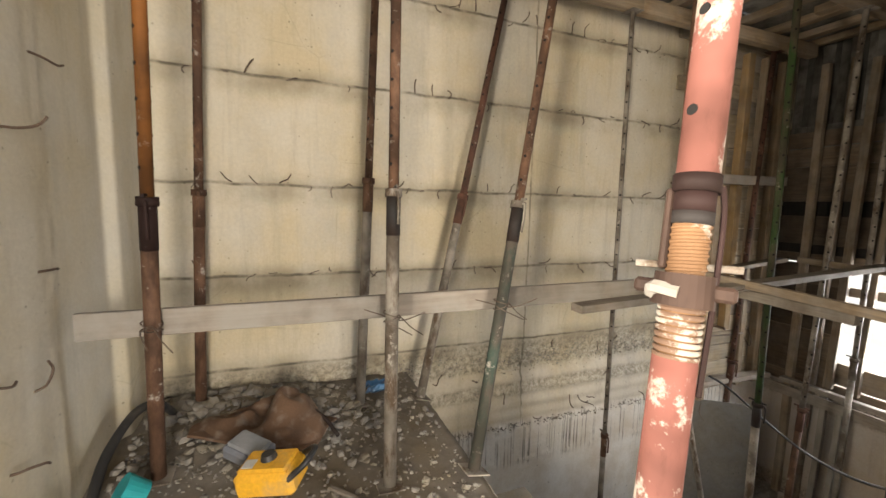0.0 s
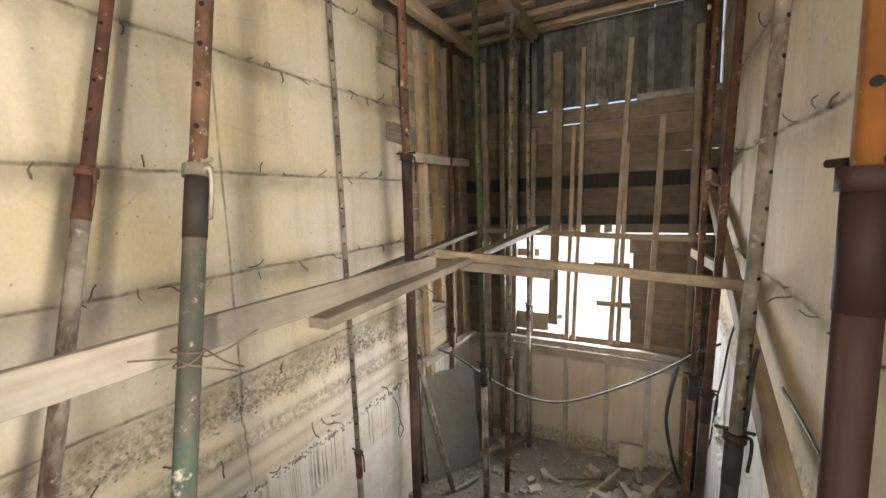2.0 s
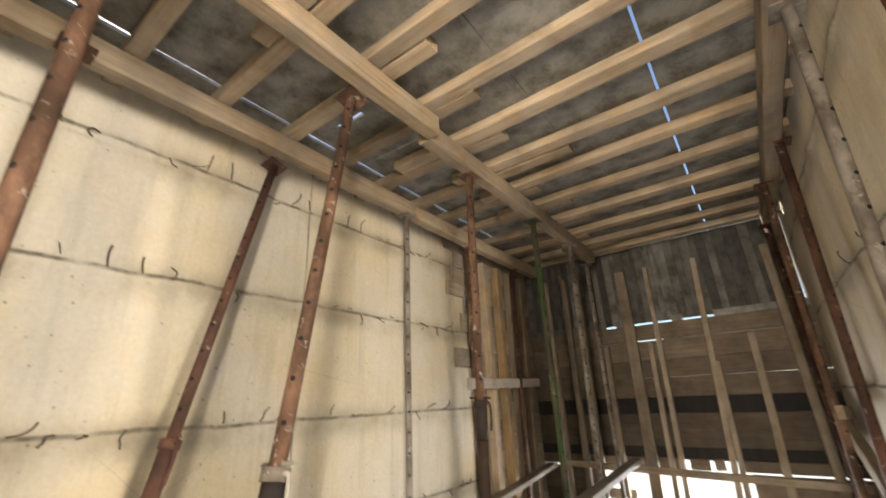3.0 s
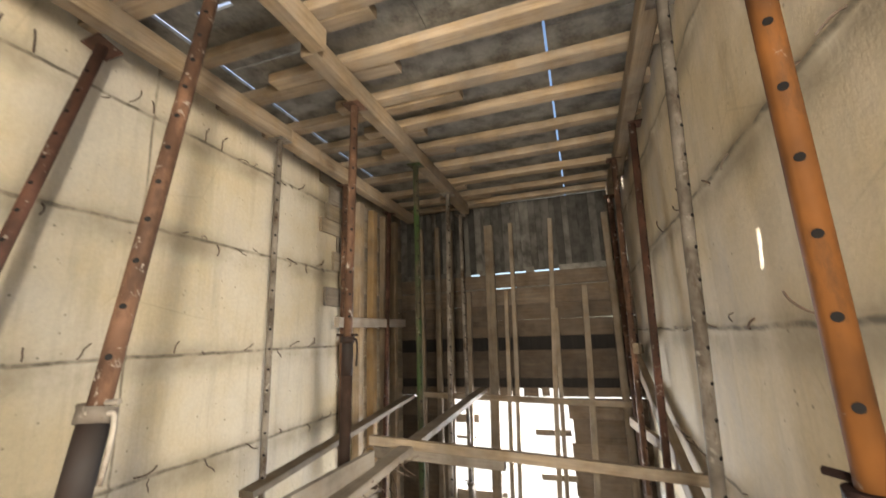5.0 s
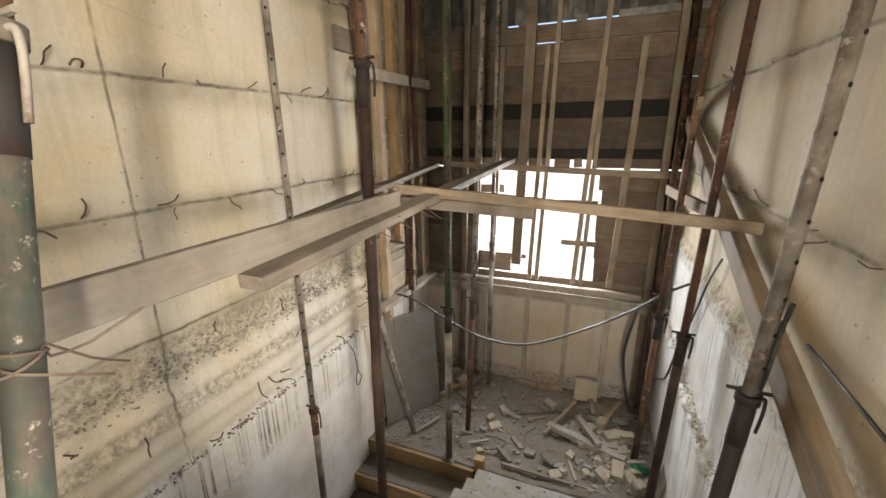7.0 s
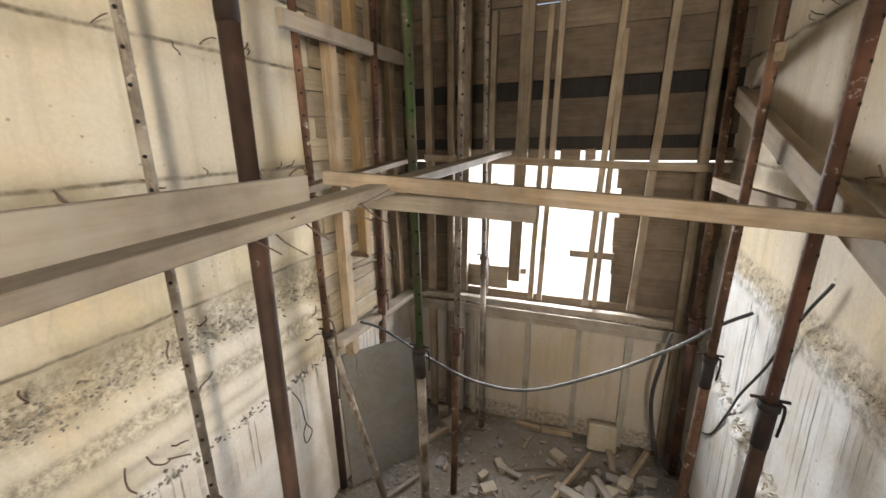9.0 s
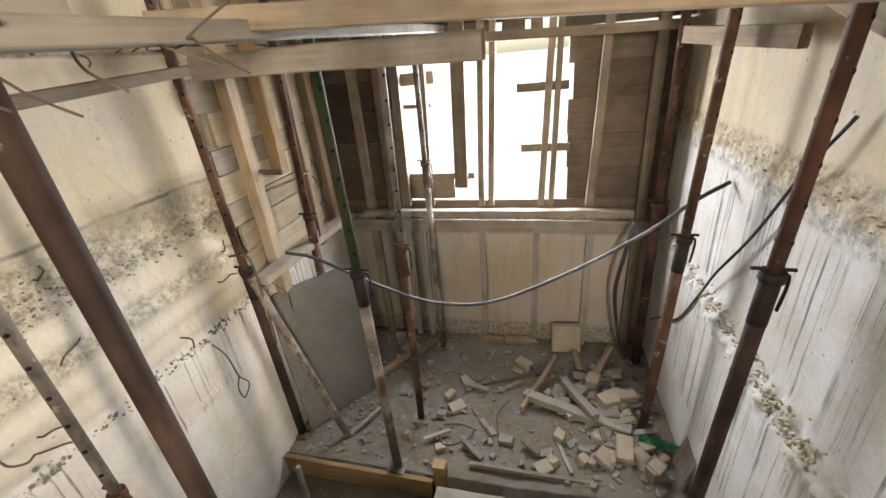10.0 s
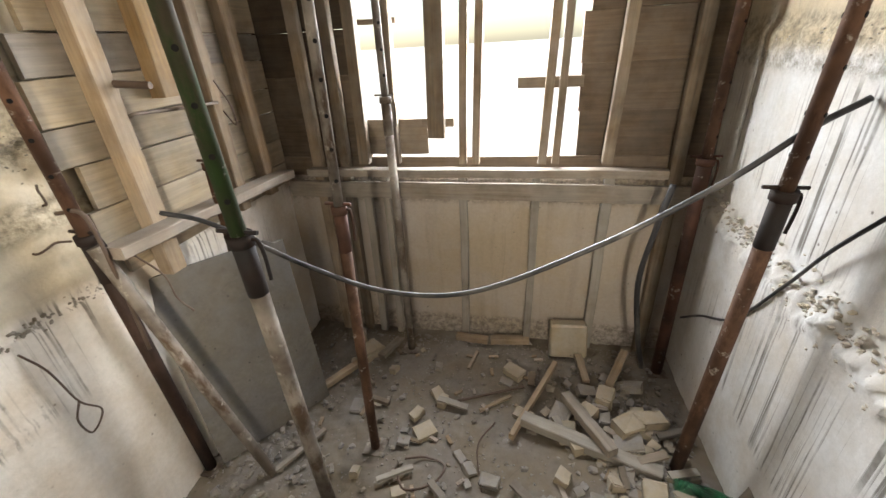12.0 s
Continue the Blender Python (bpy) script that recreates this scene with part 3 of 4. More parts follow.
# odd boards across the window
for a, b, z, h in ((1.60, 1.97, 0.41, 0.06), (1.63, 1.99, -0.03, 0.06), (0.67, 0.98, 0.53, 0.09), (0.67, 0.94, 0.33, 0.03), (0.67, 1.08, -0.32, 0.22), (1.05, 1.25, -0.24, 0.05)):
    timber("window_board", (a, FAR + 0.005, z), (b, FAR + 0.005, z), 0.022, h, M_OLD, "short pine board across the window opening", 0, "boards across the window")


# ---- props ----
def prop(foot, top, collar, lower, upper, ring=None, r=0.030, label="adjustable steel prop", plate=True, joint=None, holes=True, turn=0):
    """A telescopic prop from foot to top; collar is the height along it at which the inner tube enters."""
    length = (Vector(top) - Vector(foot)).length
    ob = tagged(new("steel_prop"), label, "prop", "steel props")
    ob.matrix_basis = along(foot, top, turn)
    ri = r * 0.80
    part("outer_tube", tube(bmesh.new(), 0.008, collar, r), lower, ob, smooth=True)
    part("inner_tube", tube(bmesh.new(), collar, length - 0.006, ri), upper, ob, smooth=True)
    sm = joint or M_DARK
    part("sleeve", tube(bmesh.new(), collar - 0.16, collar + 0.015, r * 1.07), sm, ob, "blackened sleeve", True)
    bm = tube(bmesh.new(), collar + 0.015, collar + 0.05, r * 1.32, sides=14)
    part("collar_nut", bm, ring or sm, ob, "steel collar nut", True)
    bm = rod(bmesh.new(), [(-r * 2.3, 0, collar + 0.058), (r * 2.1, 0, collar + 0.058)], 0.007)
    part("pin", bm, ring or sm, ob)
    bm = rod(bmesh.new(), curve_points([(r * 1.2, 0, collar + 0.035), (r * 1.7, 0.005, collar + 0.03), (r * 1.9, 0.008, collar - 0.02), (r * 1.75, 0.01, collar - 0.11)], 4), 0.0065)
    part("handle", bm, ring or sm, ob, "bent steel handle", True)
    if plate:
        part("base_plate", box(bmesh.new(), (-0.06, -0.06, 0), (0.06, 0.06, 0.008), 0.002), M_GREY, ob)
        part("head_plate", box(bmesh.new(), (-0.06, -0.06, length - 0.006), (0.06, 0.06, length), 0.002), upper, ob)
    if holes:
        # Each hole is a solid plug with its inner shade put into the colour.
        me = bpy.data.meshes.new("pin_hole_shade")
        bm = bmesh.new()
        bmesh.ops.create_cone(bm, cap_ends=True, segments=10, radius1=0.008, radius2=0.008, depth=2 * ri + 0.002, matrix=pose(0, 0, 0, 90, 0, 40))
        bm.to_mesh(me)
        bm.free()
        me.materials.append(M_HOLE_SHADE)
        z = collar + 0.16
        while z < length - 0.1:
            hole = new("pin_hole_shade", me)
            hole.parent, hole.location = ob, (0, 0, z)
            z += 0.125
    return ob


def on(a, b, z):
    """The point of the line a b at the height z."""
    t = (z - a[2]) / (b[2] - a[2])
    return tuple(p + (q - p) * t for p, q in zip(a, b))


BEAM = 2.866
def stand(a, b, z0, z1, zc, *args, **kw):
    f0, f1 = on(a, b, z0), on(a, b, z1)
    return prop(f0, f1, (Vector(on(a, b, zc)) - Vector(f0)).length, *args, **kw)


stand((0.93, 0.72, 0.08), (1.02, 0.757, 1.276), 0.08, BEAM, 1.25, M_RUST, M_ORANGE, M_MAROON, joint=M_MAROON, label="rusty steel prop with an orange inner tube")
stand((0.25, 0.77, 0.0), (0.28, 0.81, 1.339), 0.05, BEAM, 1.30, M_RUST, M_RUST, joint=M_RUST, label="rusty brown steel prop beside the wall")
stand((0.396, 1.691, 0.0), (0.359, 1.747, 1.423), 0.0, BEAM, 1.40, M_GREY, M_RUST, joint=M_RUST, label="rusty steel prop with cement-grey foot")
stand((1.215, 1.682, 0.0), (1.108, 1.715, 1.339), 0.0, BEAM, 1.31, M_GREY, M_RUST, M_GREY, label="steel prop grey with cement below, rusty above")
stand((0.44, 2.085, 0.0), (0.295, 2.42, 1.34), 0.0, BEAM, 1.32, M_GREY, M_REDROD, M_REDROD, joint=M_REDROD, label="leaning steel prop, red oxide above, grey below")
stand((1.243, 2.097, 0.0), (1.11, 2.368, 1.287), 0.0, BEAM, 1.27, M_GREEN, M_RUST, M_GREY, label="leaning green steel prop with rusty inner tube")
stand((0.27, 3.885, -2.5), (0.265, 3.88, 2.18), -2.52, BEAM, -0.75, M_GREY, M_GREY, joint=M_RUST, r=0.024, label="slim grey steel prop standing by the wall")
stand((0.82, 3.82, -1.85), (0.98, 3.69, 2.86), -2.56, BEAM, 1.42, M_DARKRUST, M_RUST, label="dark brown steel prop with blackened sleeve")
stand((0.04, 5.10, -1.85), (0.20, 4.84, 2.86), HALF, BEAM, -0.42, M_DARKRUST, M_RUST, label="reddish steel prop with blackened coupler")
stand((0.22, 5.50, -1.85), (0.20, 5.78, 2.86), HALF, BEAM, -0.30, M_RUST, M_REDROD, joint=M_REDROD, label="red oxide steel prop among wall studs")
stand((0.87, 4.95, -1.85), (0.99, 4.66, 2.86), HALF, BEAM, -0.31, M_GREY, M_LEAF, label="steel prop with bright green inner tube")
stand((0.92, 5.37, -1.85), (1.02, 5.45, 2.86), HALF, BEAM, -0.43, M_RUST, M_GREY, joint=M_REDROD, r=0.026, label="steel prop, red below and grey above")
stand((0.90, 6.22, -1.85), (0.93, 6.22, 2.86), HALF, BEAM, -0.10, M_GREY, M_GREY, joint=M_GREY, r=0.026, label="grey steel prop in front of the window")
stand((2.50, 4.62, -1.85), (2.655, 4.60, 2.86), -1.665, BEAM, -0.12, M_DARKRUST, M_REDROD, label="steel prop with red inner tube and black collar")
stand((2.47, 3.52, -1.85), (2.65, 3.43, 2.86), -0.925, BEAM, 0.22, M_DARK, M_GREY, label="steel prop, galvanised above and blackened below")
stand((2.50, 5.45, -1.85), (2.575, 5.20, 2.86), HALF, BEAM, -0.33, M_RUST, M_RUST, label="rusty steel prop near the wall")
stand((2.60, 6.22, -1.85), (2.60, 6.22, 2.86), HALF, BEAM, -0.45, M_REDROD, M_RUST, joint=M_REDROD, r=0.034, label="thick rusty prop in the corner")
stand((2.54, 2.455, 0.0), (2.54, 2.46, 2.86), -0.37, BEAM, 1.175, M_MAROON, M_ORANGE, M_MAROON, joint=M_MAROON, r=0.028, label="dark red steel prop with orange inner tube", turn=-60)


def screw_prop(foot, top):
    """A heavy prop whose upper tube rides on a long worn thread."""
    length = (Vector(top) - Vector(foot)).length
    ob = tagged(new("steel_prop"), "faded red steel prop with a worn screw thread", "prop", "steel props")
    ob.matrix_basis = along(foot, top, 30)
    part("outer_tube", tube(bmesh.new(), 0.008, 1.125, 0.0262, sides=28), M_PINK, ob, "faded red tube spattered with cement", True)
    part("inner_tube", tube(bmesh.new(), 1.345, length, 0.0245, sides=28), M_PINK, ob, "", True)
    part("sleeve", tube(bmesh.new(), 1.33, 1.352, 0.0272, sides=28), M_MAROON, ob, "dark red sleeve", True)
    part("band", tube(bmesh.new(), 1.306, 1.33, 0.0238, sides=28), M_MAROON, ob, "", True)
    part("black_band", tube(bmesh.new(), 1.290, 1.306, 0.0242, sides=28), M_DARK, ob, "black worn band", True)
    bm = bmesh.new()
    turns, steps, pitch = 20, 20, 0.0088
    rings = []
    for i in range(turns * steps + 1):
        a = 2 * math.pi * i / steps
        z = 1.118 + pitch * i / steps
        col = []
        for dr, dz in ((0.0212, 0.0), (0.0232, 0.0018), (0.0232, 0.0040), (0.0212, 0.0060)):
            col.append(bm.verts.new((dr * math.cos(a), dr * math.sin(a), z + dz)))
        rings.append(col)
    for a, b in zip(rings, rings[1:]):
        for k in range(3):
            bm.faces.new((a[k], b[k], b[k + 1], a[k + 1]))
    tube(bm, 1.10, 1.31, 0.0215, sides=24)
    part("thread", bm, M_THREAD, ob, "worn brown screw thread")
    part("collar_nut", box(tube(bmesh.new(), 1.188, 1.228, 0.036, 0.034, sides=24), (-0.056, -0.010, 1.199), (0.056, 0.010, 1.218), 0.004), M_DARKRUST, ob, "dark winged nut caked with cement")
    part("slot_plate", box(bmesh.new(), (-0.031, -0.012, 1.232), (-0.021, 0.012, 1.335), 0.003), M_DARKRUST, ob, "dark slotted side plate")
    bm = bmesh.new()
    for k in range(8):
        z = 1.122 + 0.0085 * k
        tube(bm, z, z + 0.0035, 0.0255, 0.0272, sides=26)
        tube(bm, z + 0.0035, z + 0.0060, 0.0272, 0.0255, sides=26)
    part("lower_thread", bm, M_THREAD_DUSTY, ob, "cement-dusted lower thread")
    part("cement_clot", rod(bmesh.new(), curve_points([(-0.034, -0.010, 1.20), (-0.028, -0.024, 1.208), (0.0, -0.031, 1.205)], 4), 0.009), M_STONE, ob, "pale clot of cement")
    part("handle", rod(bmesh.new(), [(-0.062, 0.018, 1.236), (0.058, 0.018, 1.24)], 0.005), M_GREY, ob)
    part("handle", rod(bmesh.new(), curve_points([(0.027, 0.008, 1.34), (0.032, 0.010, 1.3), (0.032, 0.010, 1.2), (0.029, 0.008, 1.08)], 4), 0.0035), M_MAROON, ob)
    part("base_plate", box(bmesh.new(), (-0.07, -0.07, 0), (0.07, 0.07, 0.008), 0.002), M_RUST, ob)
    # Dark plugs again, painted as shaded holes in the upper tube.
    me = bpy.data.meshes.new("pin_hole_shade")
    bm = bmesh.new()
    bmesh.ops.create_cone(bm, cap_ends=True, segments=14, radius1=0.007, radius2=0.007, depth=0.0502, matrix=pose(0, 0, 0, 90, 0, -30))
    bm.to_mesh(me)
    bm.free()
    me.materials.append(M_HOLE_SHADE)
    for k in range(10):
        hole = new("pin_hole_shade", me)
        hole.parent, hole.location = ob, (0, 0, 1.43 + 0.125 * k)
    return ob


screw_prop((2.638, 1.55, 0.0), (2.461, 1.942, 2.9))

# ---- loose timbers ----
timber("plank", (0.925, 0.47, 0.775), (1.02, 3.85, 0.80), 0.032, 0.112, M_PLANK, "long dusty pale pine plank wired to the props", 0, "scaffold planks", warp=0.0005)
timber("plank", (1.065, 2.82, 0.718), (1.05, 6.40, 0.845), 0.10, 0.045, M_GREYWOOD, "grey board lashed under the long plank", 0, "scaffold planks", warp=0.0005)
timber("plank", (0.80, 4.24, 0.808), (2.72, 4.23, 0.695), 0.04, 0.058, M_OLD, "aged pine timber spanning between the walls", 0, "scaffold planks")
timber("plank", (0.75, 4.40, 0.70), (1.66, 4.34, 0.685), 0.05, 0.07, M_GREYWOOD, "short grey timber hanging below the ledger", 0, "scaffold planks")
timber("brace", (2.64, 2.85, 0.135), (2.66, 6.22, 1.20), 0.06, 0.12, M_PINE, "slanting pine brace along the concrete wall", 0)

# ---- ground outside ----
bm = bmesh.new()
bmesh.ops.create_grid(bm, x_segments=8, y_segments=8, size=900, matrix=Matrix.Translation((0, 0, -4.6)))
tagged(put("ground", bm, plain("pale_dry_earth", (0.72, 0.68, 0.60), 0.95, grain=0.4)), "pale dry earth outside the building", "ground", kind="structure")

# ---- small things ----
def tie_mesh(seed):
    r = random.Random(seed)
    pts = [Vector((-0.02, 0, 0))]
    d = Vector((1, r.uniform(-0.4, 0.4), r.uniform(-0.3, 0.5))).normalized()
    for k in range(4):
        pts.append(pts[-1] + d * r.uniform(0.014, 0.035))
        d = (d + Vector((r.uniform(-0.7, 0.3), r.uniform(-0.8, 0.8), r.uniform(-0.7, 0.7)))).normalized()
    bm = rod(bmesh.new(), curve_points(pts, 3), 0.0032, 5)
    me = bpy.data.meshes.new("tie_wire")
    bm.to_mesh(me)
    bm.free()
    me.materials.append(M_WIRE)
    return me


TIES = [tie_mesh(k) for k in range(12)]
rnd = random.Random(31)
for h in LIFTS[1:]:
    y = 0.75
    while y < 5.0:
        ob = new("tie_wire", rnd.choice(TIES))
        ob.parent = wall_left
        ob.matrix_basis = pose(0.004, y, h + rnd.uniform(-0.006, 0.014), rnd.uniform(-70, 70), rnd.uniform(-15, 15), rnd.uniform(-35, 35)) @ Matrix.Scale(rnd.uniform(0.9, 1.5), 4)
        y += rnd.choice((0.09, 0.14, 0.14, 0.20, 0.32))
for k in range(16):
    ob = new("tie_wire", rnd.choice(TIES))
    ob.parent = wall_left
    ob.matrix_basis = pose(0.012, rnd.uniform(2.3, 5.0), rnd.uniform(-0.6, 0.12), rnd.uniform(-180, 180), 0, rnd.uniform(-40, 40)) @ Matrix.Scale(1.4, 4)
for h in (0.78, 1.45, 2.05):
    y = 2.4
    while y < 5.6:
        ob = new("tie_wire", rnd.choice(TIES))
        ob.parent = wall_right
        ob.matrix_basis = pose(W - 0.008, y, h + rnd.uniform(-0.01, 0.02), rnd.uniform(-60, 60), rnd.uniform(-15, 15), 180 + rnd.uniform(-50, 50)) @ Matrix.Scale(rnd.uniform(0.7, 1.3), 4)
        y += rnd.choice((0.11, 0.18, 0.3, 0.5))
for x, z in ((1.95, 1.95), (1.75, 1.25), (1.55, 0.95), (1.62, 1.45), (1.38, 0.72), (1.50, 0.70), (1.2, 1.5), (1.05, 1.02), (1.12, 0.6), (1.45, 0.42), (1.3, 0.4), (1.0, 1.8)):
    ob = new("tie_wire", rnd.choice(TIES))
    ob.parent = wall_end
    ob.matrix_basis = pose(x, 0.425, z, rnd.uniform(-60, 60), rnd.uniform(-20, 20), 90 + rnd.uniform(-50, 50)) @ Matrix.Scale(1.5, 4)


def wire_knot(place, axis_turn, r, label="rusty binding wire twisted round a prop"):
    """Two turns of wire round a prop, with loose ends."""
    rr = random.Random(round(place[0] * 1000))
    pts = [Vector((r * 1.1 * math.cos(a), r * 1.1 * math.sin(a), 0.03 * math.sin(a * 0.5) + 0.002 * a)) for a in [0.5 * k for k in range(26)]]
    pts = [Vector((r + 0.14, -0.03, 0.06)), Vector((r + 0.06, -0.03, 0.02))] + pts + [Vector((r + 0.05, 0.02, -0.03)), Vector((r + 0.10, 0.05, -0.07))]
    bm = rod(bmesh.new(), curve_points(pts, 2), 0.0026, 5)
    rod(bm, curve_points([Vector((-r - 0.09, rr.uniform(-0.05, 0.05), 0.04)), Vector((-r, 0, 0.01)), Vector((0, -r * 1.2, 0.0)), Vector((r + 0.08, -0.03, -0.05))], 4), 0.0026, 5)
    ob = tagged(put("binding_wire", bm, M_WIRE), label, "wire", "binding wires")
    ob.matrix_basis = pose(*place, 0, 0, axis_turn)
    return ob


for p, tn in (((0.985, 0.74, 0.76), 20), ((1.155, 1.70, 0.77), 50), ((1.163, 2.26, 0.79), 60), ((1.06, 4.0, 0.74), 10), ((0.95, 3.71, 0.70), 0)):
    wire_knot(p, tn, 0.034)

# rubble, in one mesh a floor
def rock(seed, sub=1):
    r = random.Random(seed)
    bm = bmesh.new()
    bmesh.ops.create_icosphere(bm, subdivisions=sub, radius=0.5)
    sq = Vector((1, r.uniform(0.6, 1), r.uniform(0.4, 0.75)))
    for v in bm.verts:
        q = v.co * (1 + 0.55 * noise.noise(v.co * 2.3 + Vector((seed * 3.1, 0, 0))))
        for ax in range(3):
            q[ax] = max(-0.36, min(0.36, q[ax]))
        v.co = Vector((q.x * sq.x, q.y * sq.y, q.z * sq.z))
    vs = [tuple(v.co) for v in bm.verts]
    fs = [tuple(v.index for v in f.verts) for f in bm.faces]
    bm.free()
    return np.array(vs), fs


ROCKS = [rock(k) for k in range(9)]


def rubble(name, spots, label):
    """spots: (x, y, z, size)."""
    r = random.Random(len(spots))
    verts, faces, n = [], [], 0
    for x, y, z, size in spots:
        v, f = r.choice(ROCKS)
        m = np.array(Euler((r.uniform(-0.5, 0.5), r.uniform(-0.5, 0.5), r.uniform(0, 6.28))).to_matrix())
        verts.append(v @ m.T * size + (x, y, z + size * 0.12))
        faces += [tuple(i + n for i in face) for face in f]
        n += len(v)
    me = bpy.data.meshes.new(name)
    me.from_pydata(np.concatenate(verts).tolist(), [], faces)
    me.materials.append(M_STONE)
    return tagged(new(name, me), label, "rubble", kind="stuff")


def heap(x, y):
    return 0.10 * max(0.0, 1 - math.hypot(x - 0.35, y - 0.95) / 0.75)


rnd = random.Random(77)
spots = []
for k in range(5200):
    x, y = rnd.uniform(0.06, 1.6), rnd.uniform(0.5, 2.08)
    near = math.exp(-((x - 0.3) ** 2 / 0.35 + (y - 1.0) ** 2 / 0.5))
    if rnd.random() < 0.25 + near:
        spots.append((x, y, heap(x, y), rnd.uniform(0.006, 0.026) if rnd.random() < 0.84 else rnd.uniform(0.03, 0.055 + 0.06 * near)))
rubble("rubble", spots, "grey broken concrete rubble heaped on the landing")
spots = []
for k in range(6500):
    x, y = rnd.uniform(0.08, 2.66), rnd.uniform(4.96, 6.40)
    near = math.exp(-((x - 2.4) ** 2 / 0.12 + (y - 5.5) ** 2 / 0.25)) + 0.8 * math.exp(-((x - 0.35) ** 2 / 0.06 + (y - 5.2) ** 2 / 0.1)) + 0.5 * math.exp(-((y - 6.4) ** 2 / 0.02))
    if rnd.random() < 0.34 + near:
        h = 0.09 * max(0.0, 1 - math.hypot(x - 2.35, (y - 5.45) * 0.8) / 0.6)
        spots.append((x, y, HALF + h, rnd.uniform(0.005, 0.02) if rnd.random() < 0.92 else rnd.uniform(0.025, 0.065)))
rubble("rubble", spots, "small broken concrete debris on the half landing")
spots = []
for k in range(9):
    for c in range(150):
        spots.append((rnd.uniform(1.26, 2.70), 2.12 + 0.29 * k + rnd.uniform(0.03, 0.27), -0.185 * (k + 1), rnd.uniform(0.006, 0.024) if rnd.random() < 0.93 else rnd.uniform(0.03, 0.05)))
for k in range(10):
    for c in range(90):
        spots.append((rnd.uniform(0.04, 1.1), 4.92 - 0.27 * k - rnd.uniform(0.06, 0.25), HALF - 0.185 * (k + 1), rnd.uniform(0.006, 0.024) if rnd.random() < 0.9 else rnd.uniform(0.03, 0.05)))
rubble("rubble", spots, "dust and small stones lying on the stair treads")


def chunk(place, size, turn, label, material=None, group="broken blocks", tilt=(0, 0)):
    """A broken piece of block, cut square with chipped corners."""
    r = random.Random(round(place[0] * 991 + place[1] * 37))
    bm = bmesh.new()
    bmesh.ops.create_cube(bm, size=1, matrix=Matrix.Diagonal((*size, 1)))
    bmesh.ops.bevel(bm, geom=list(bm.edges), offset=min(size) * 0.10, segments=2, affect="EDGES")
    for v in bm.verts:
        v.co += Vector((r.uniform(-1, 1), r.uniform(-1, 1), r.uniform(-1, 1))) * min(size) * 0.12
    ob = tagged(put("block_piece", bm, material or M_STONE), label, "rubble", group)
    ob.matrix_basis = pose(*place, tilt[0], tilt[1], turn)
    return ob


M_BLOCK = concrete("pale_block", (0.38, 0.335, 0.27), (0.24, 0.21, 0.17), scale=5.0)
# the square block against the parapet
bm = box(bmesh.new(), (-0.125, -0.06, 0), (0.125, 0.06, 0.245), 0.012)
block = tagged(put("concrete_block", bm, M_BLOCK), "pale square concrete block leaning on the parapet", "block")
block.matrix_basis = pose(2.03, 6.30, HALF + 0.012, -14, 0, 4)
for p, sz, tn in (((2.30, 5.62, -1.73), (0.16, 0.11, 0.10), 30), ((2.22, 5.86, -1.77), (0.13, 0.10, 0.09), 70), ((2.42, 5.68, -1.74), (0.18, 0.10, 0.09), 12), ((2.10, 5.72, -1.77), (0.12, 0.09, 0.07), 50),
                  ((2.05, 5.50, -1.78), (0.11, 0.08, 0.07), 20), ((2.52, 5.12, -1.77), (0.11, 0.10, 0.10), 40), ((0.62, 6.10, -1.80), (0.16, 0.14, 0.07), 60), ((0.48, 6.25, -1.79), (0.10, 0.09, 0.09), 25),
                  ((1.67, 6.05, -1.82), (0.14, 0.09, 0.05), -35), ((1.18, 5.50, -1.83), (0.12, 0.10, 0.04), 40), ((1.10, 5.62, -1.83), (0.09, 0.06, 0.04), 60), ((1.24, 5.74, -1.83), (0.09, 0.05, 0.04), 80),
                  ((2.24, 5.36, -1.79), (0.10, 0.08, 0.07), 15), ((1.95, 5.32, -1.80), (0.08, 0.07, 0.06), 65)):
    chunk(p, sz, tn, "pale broken concrete block piece among debris", M_BLOCK)
DEB = "debris timbers"
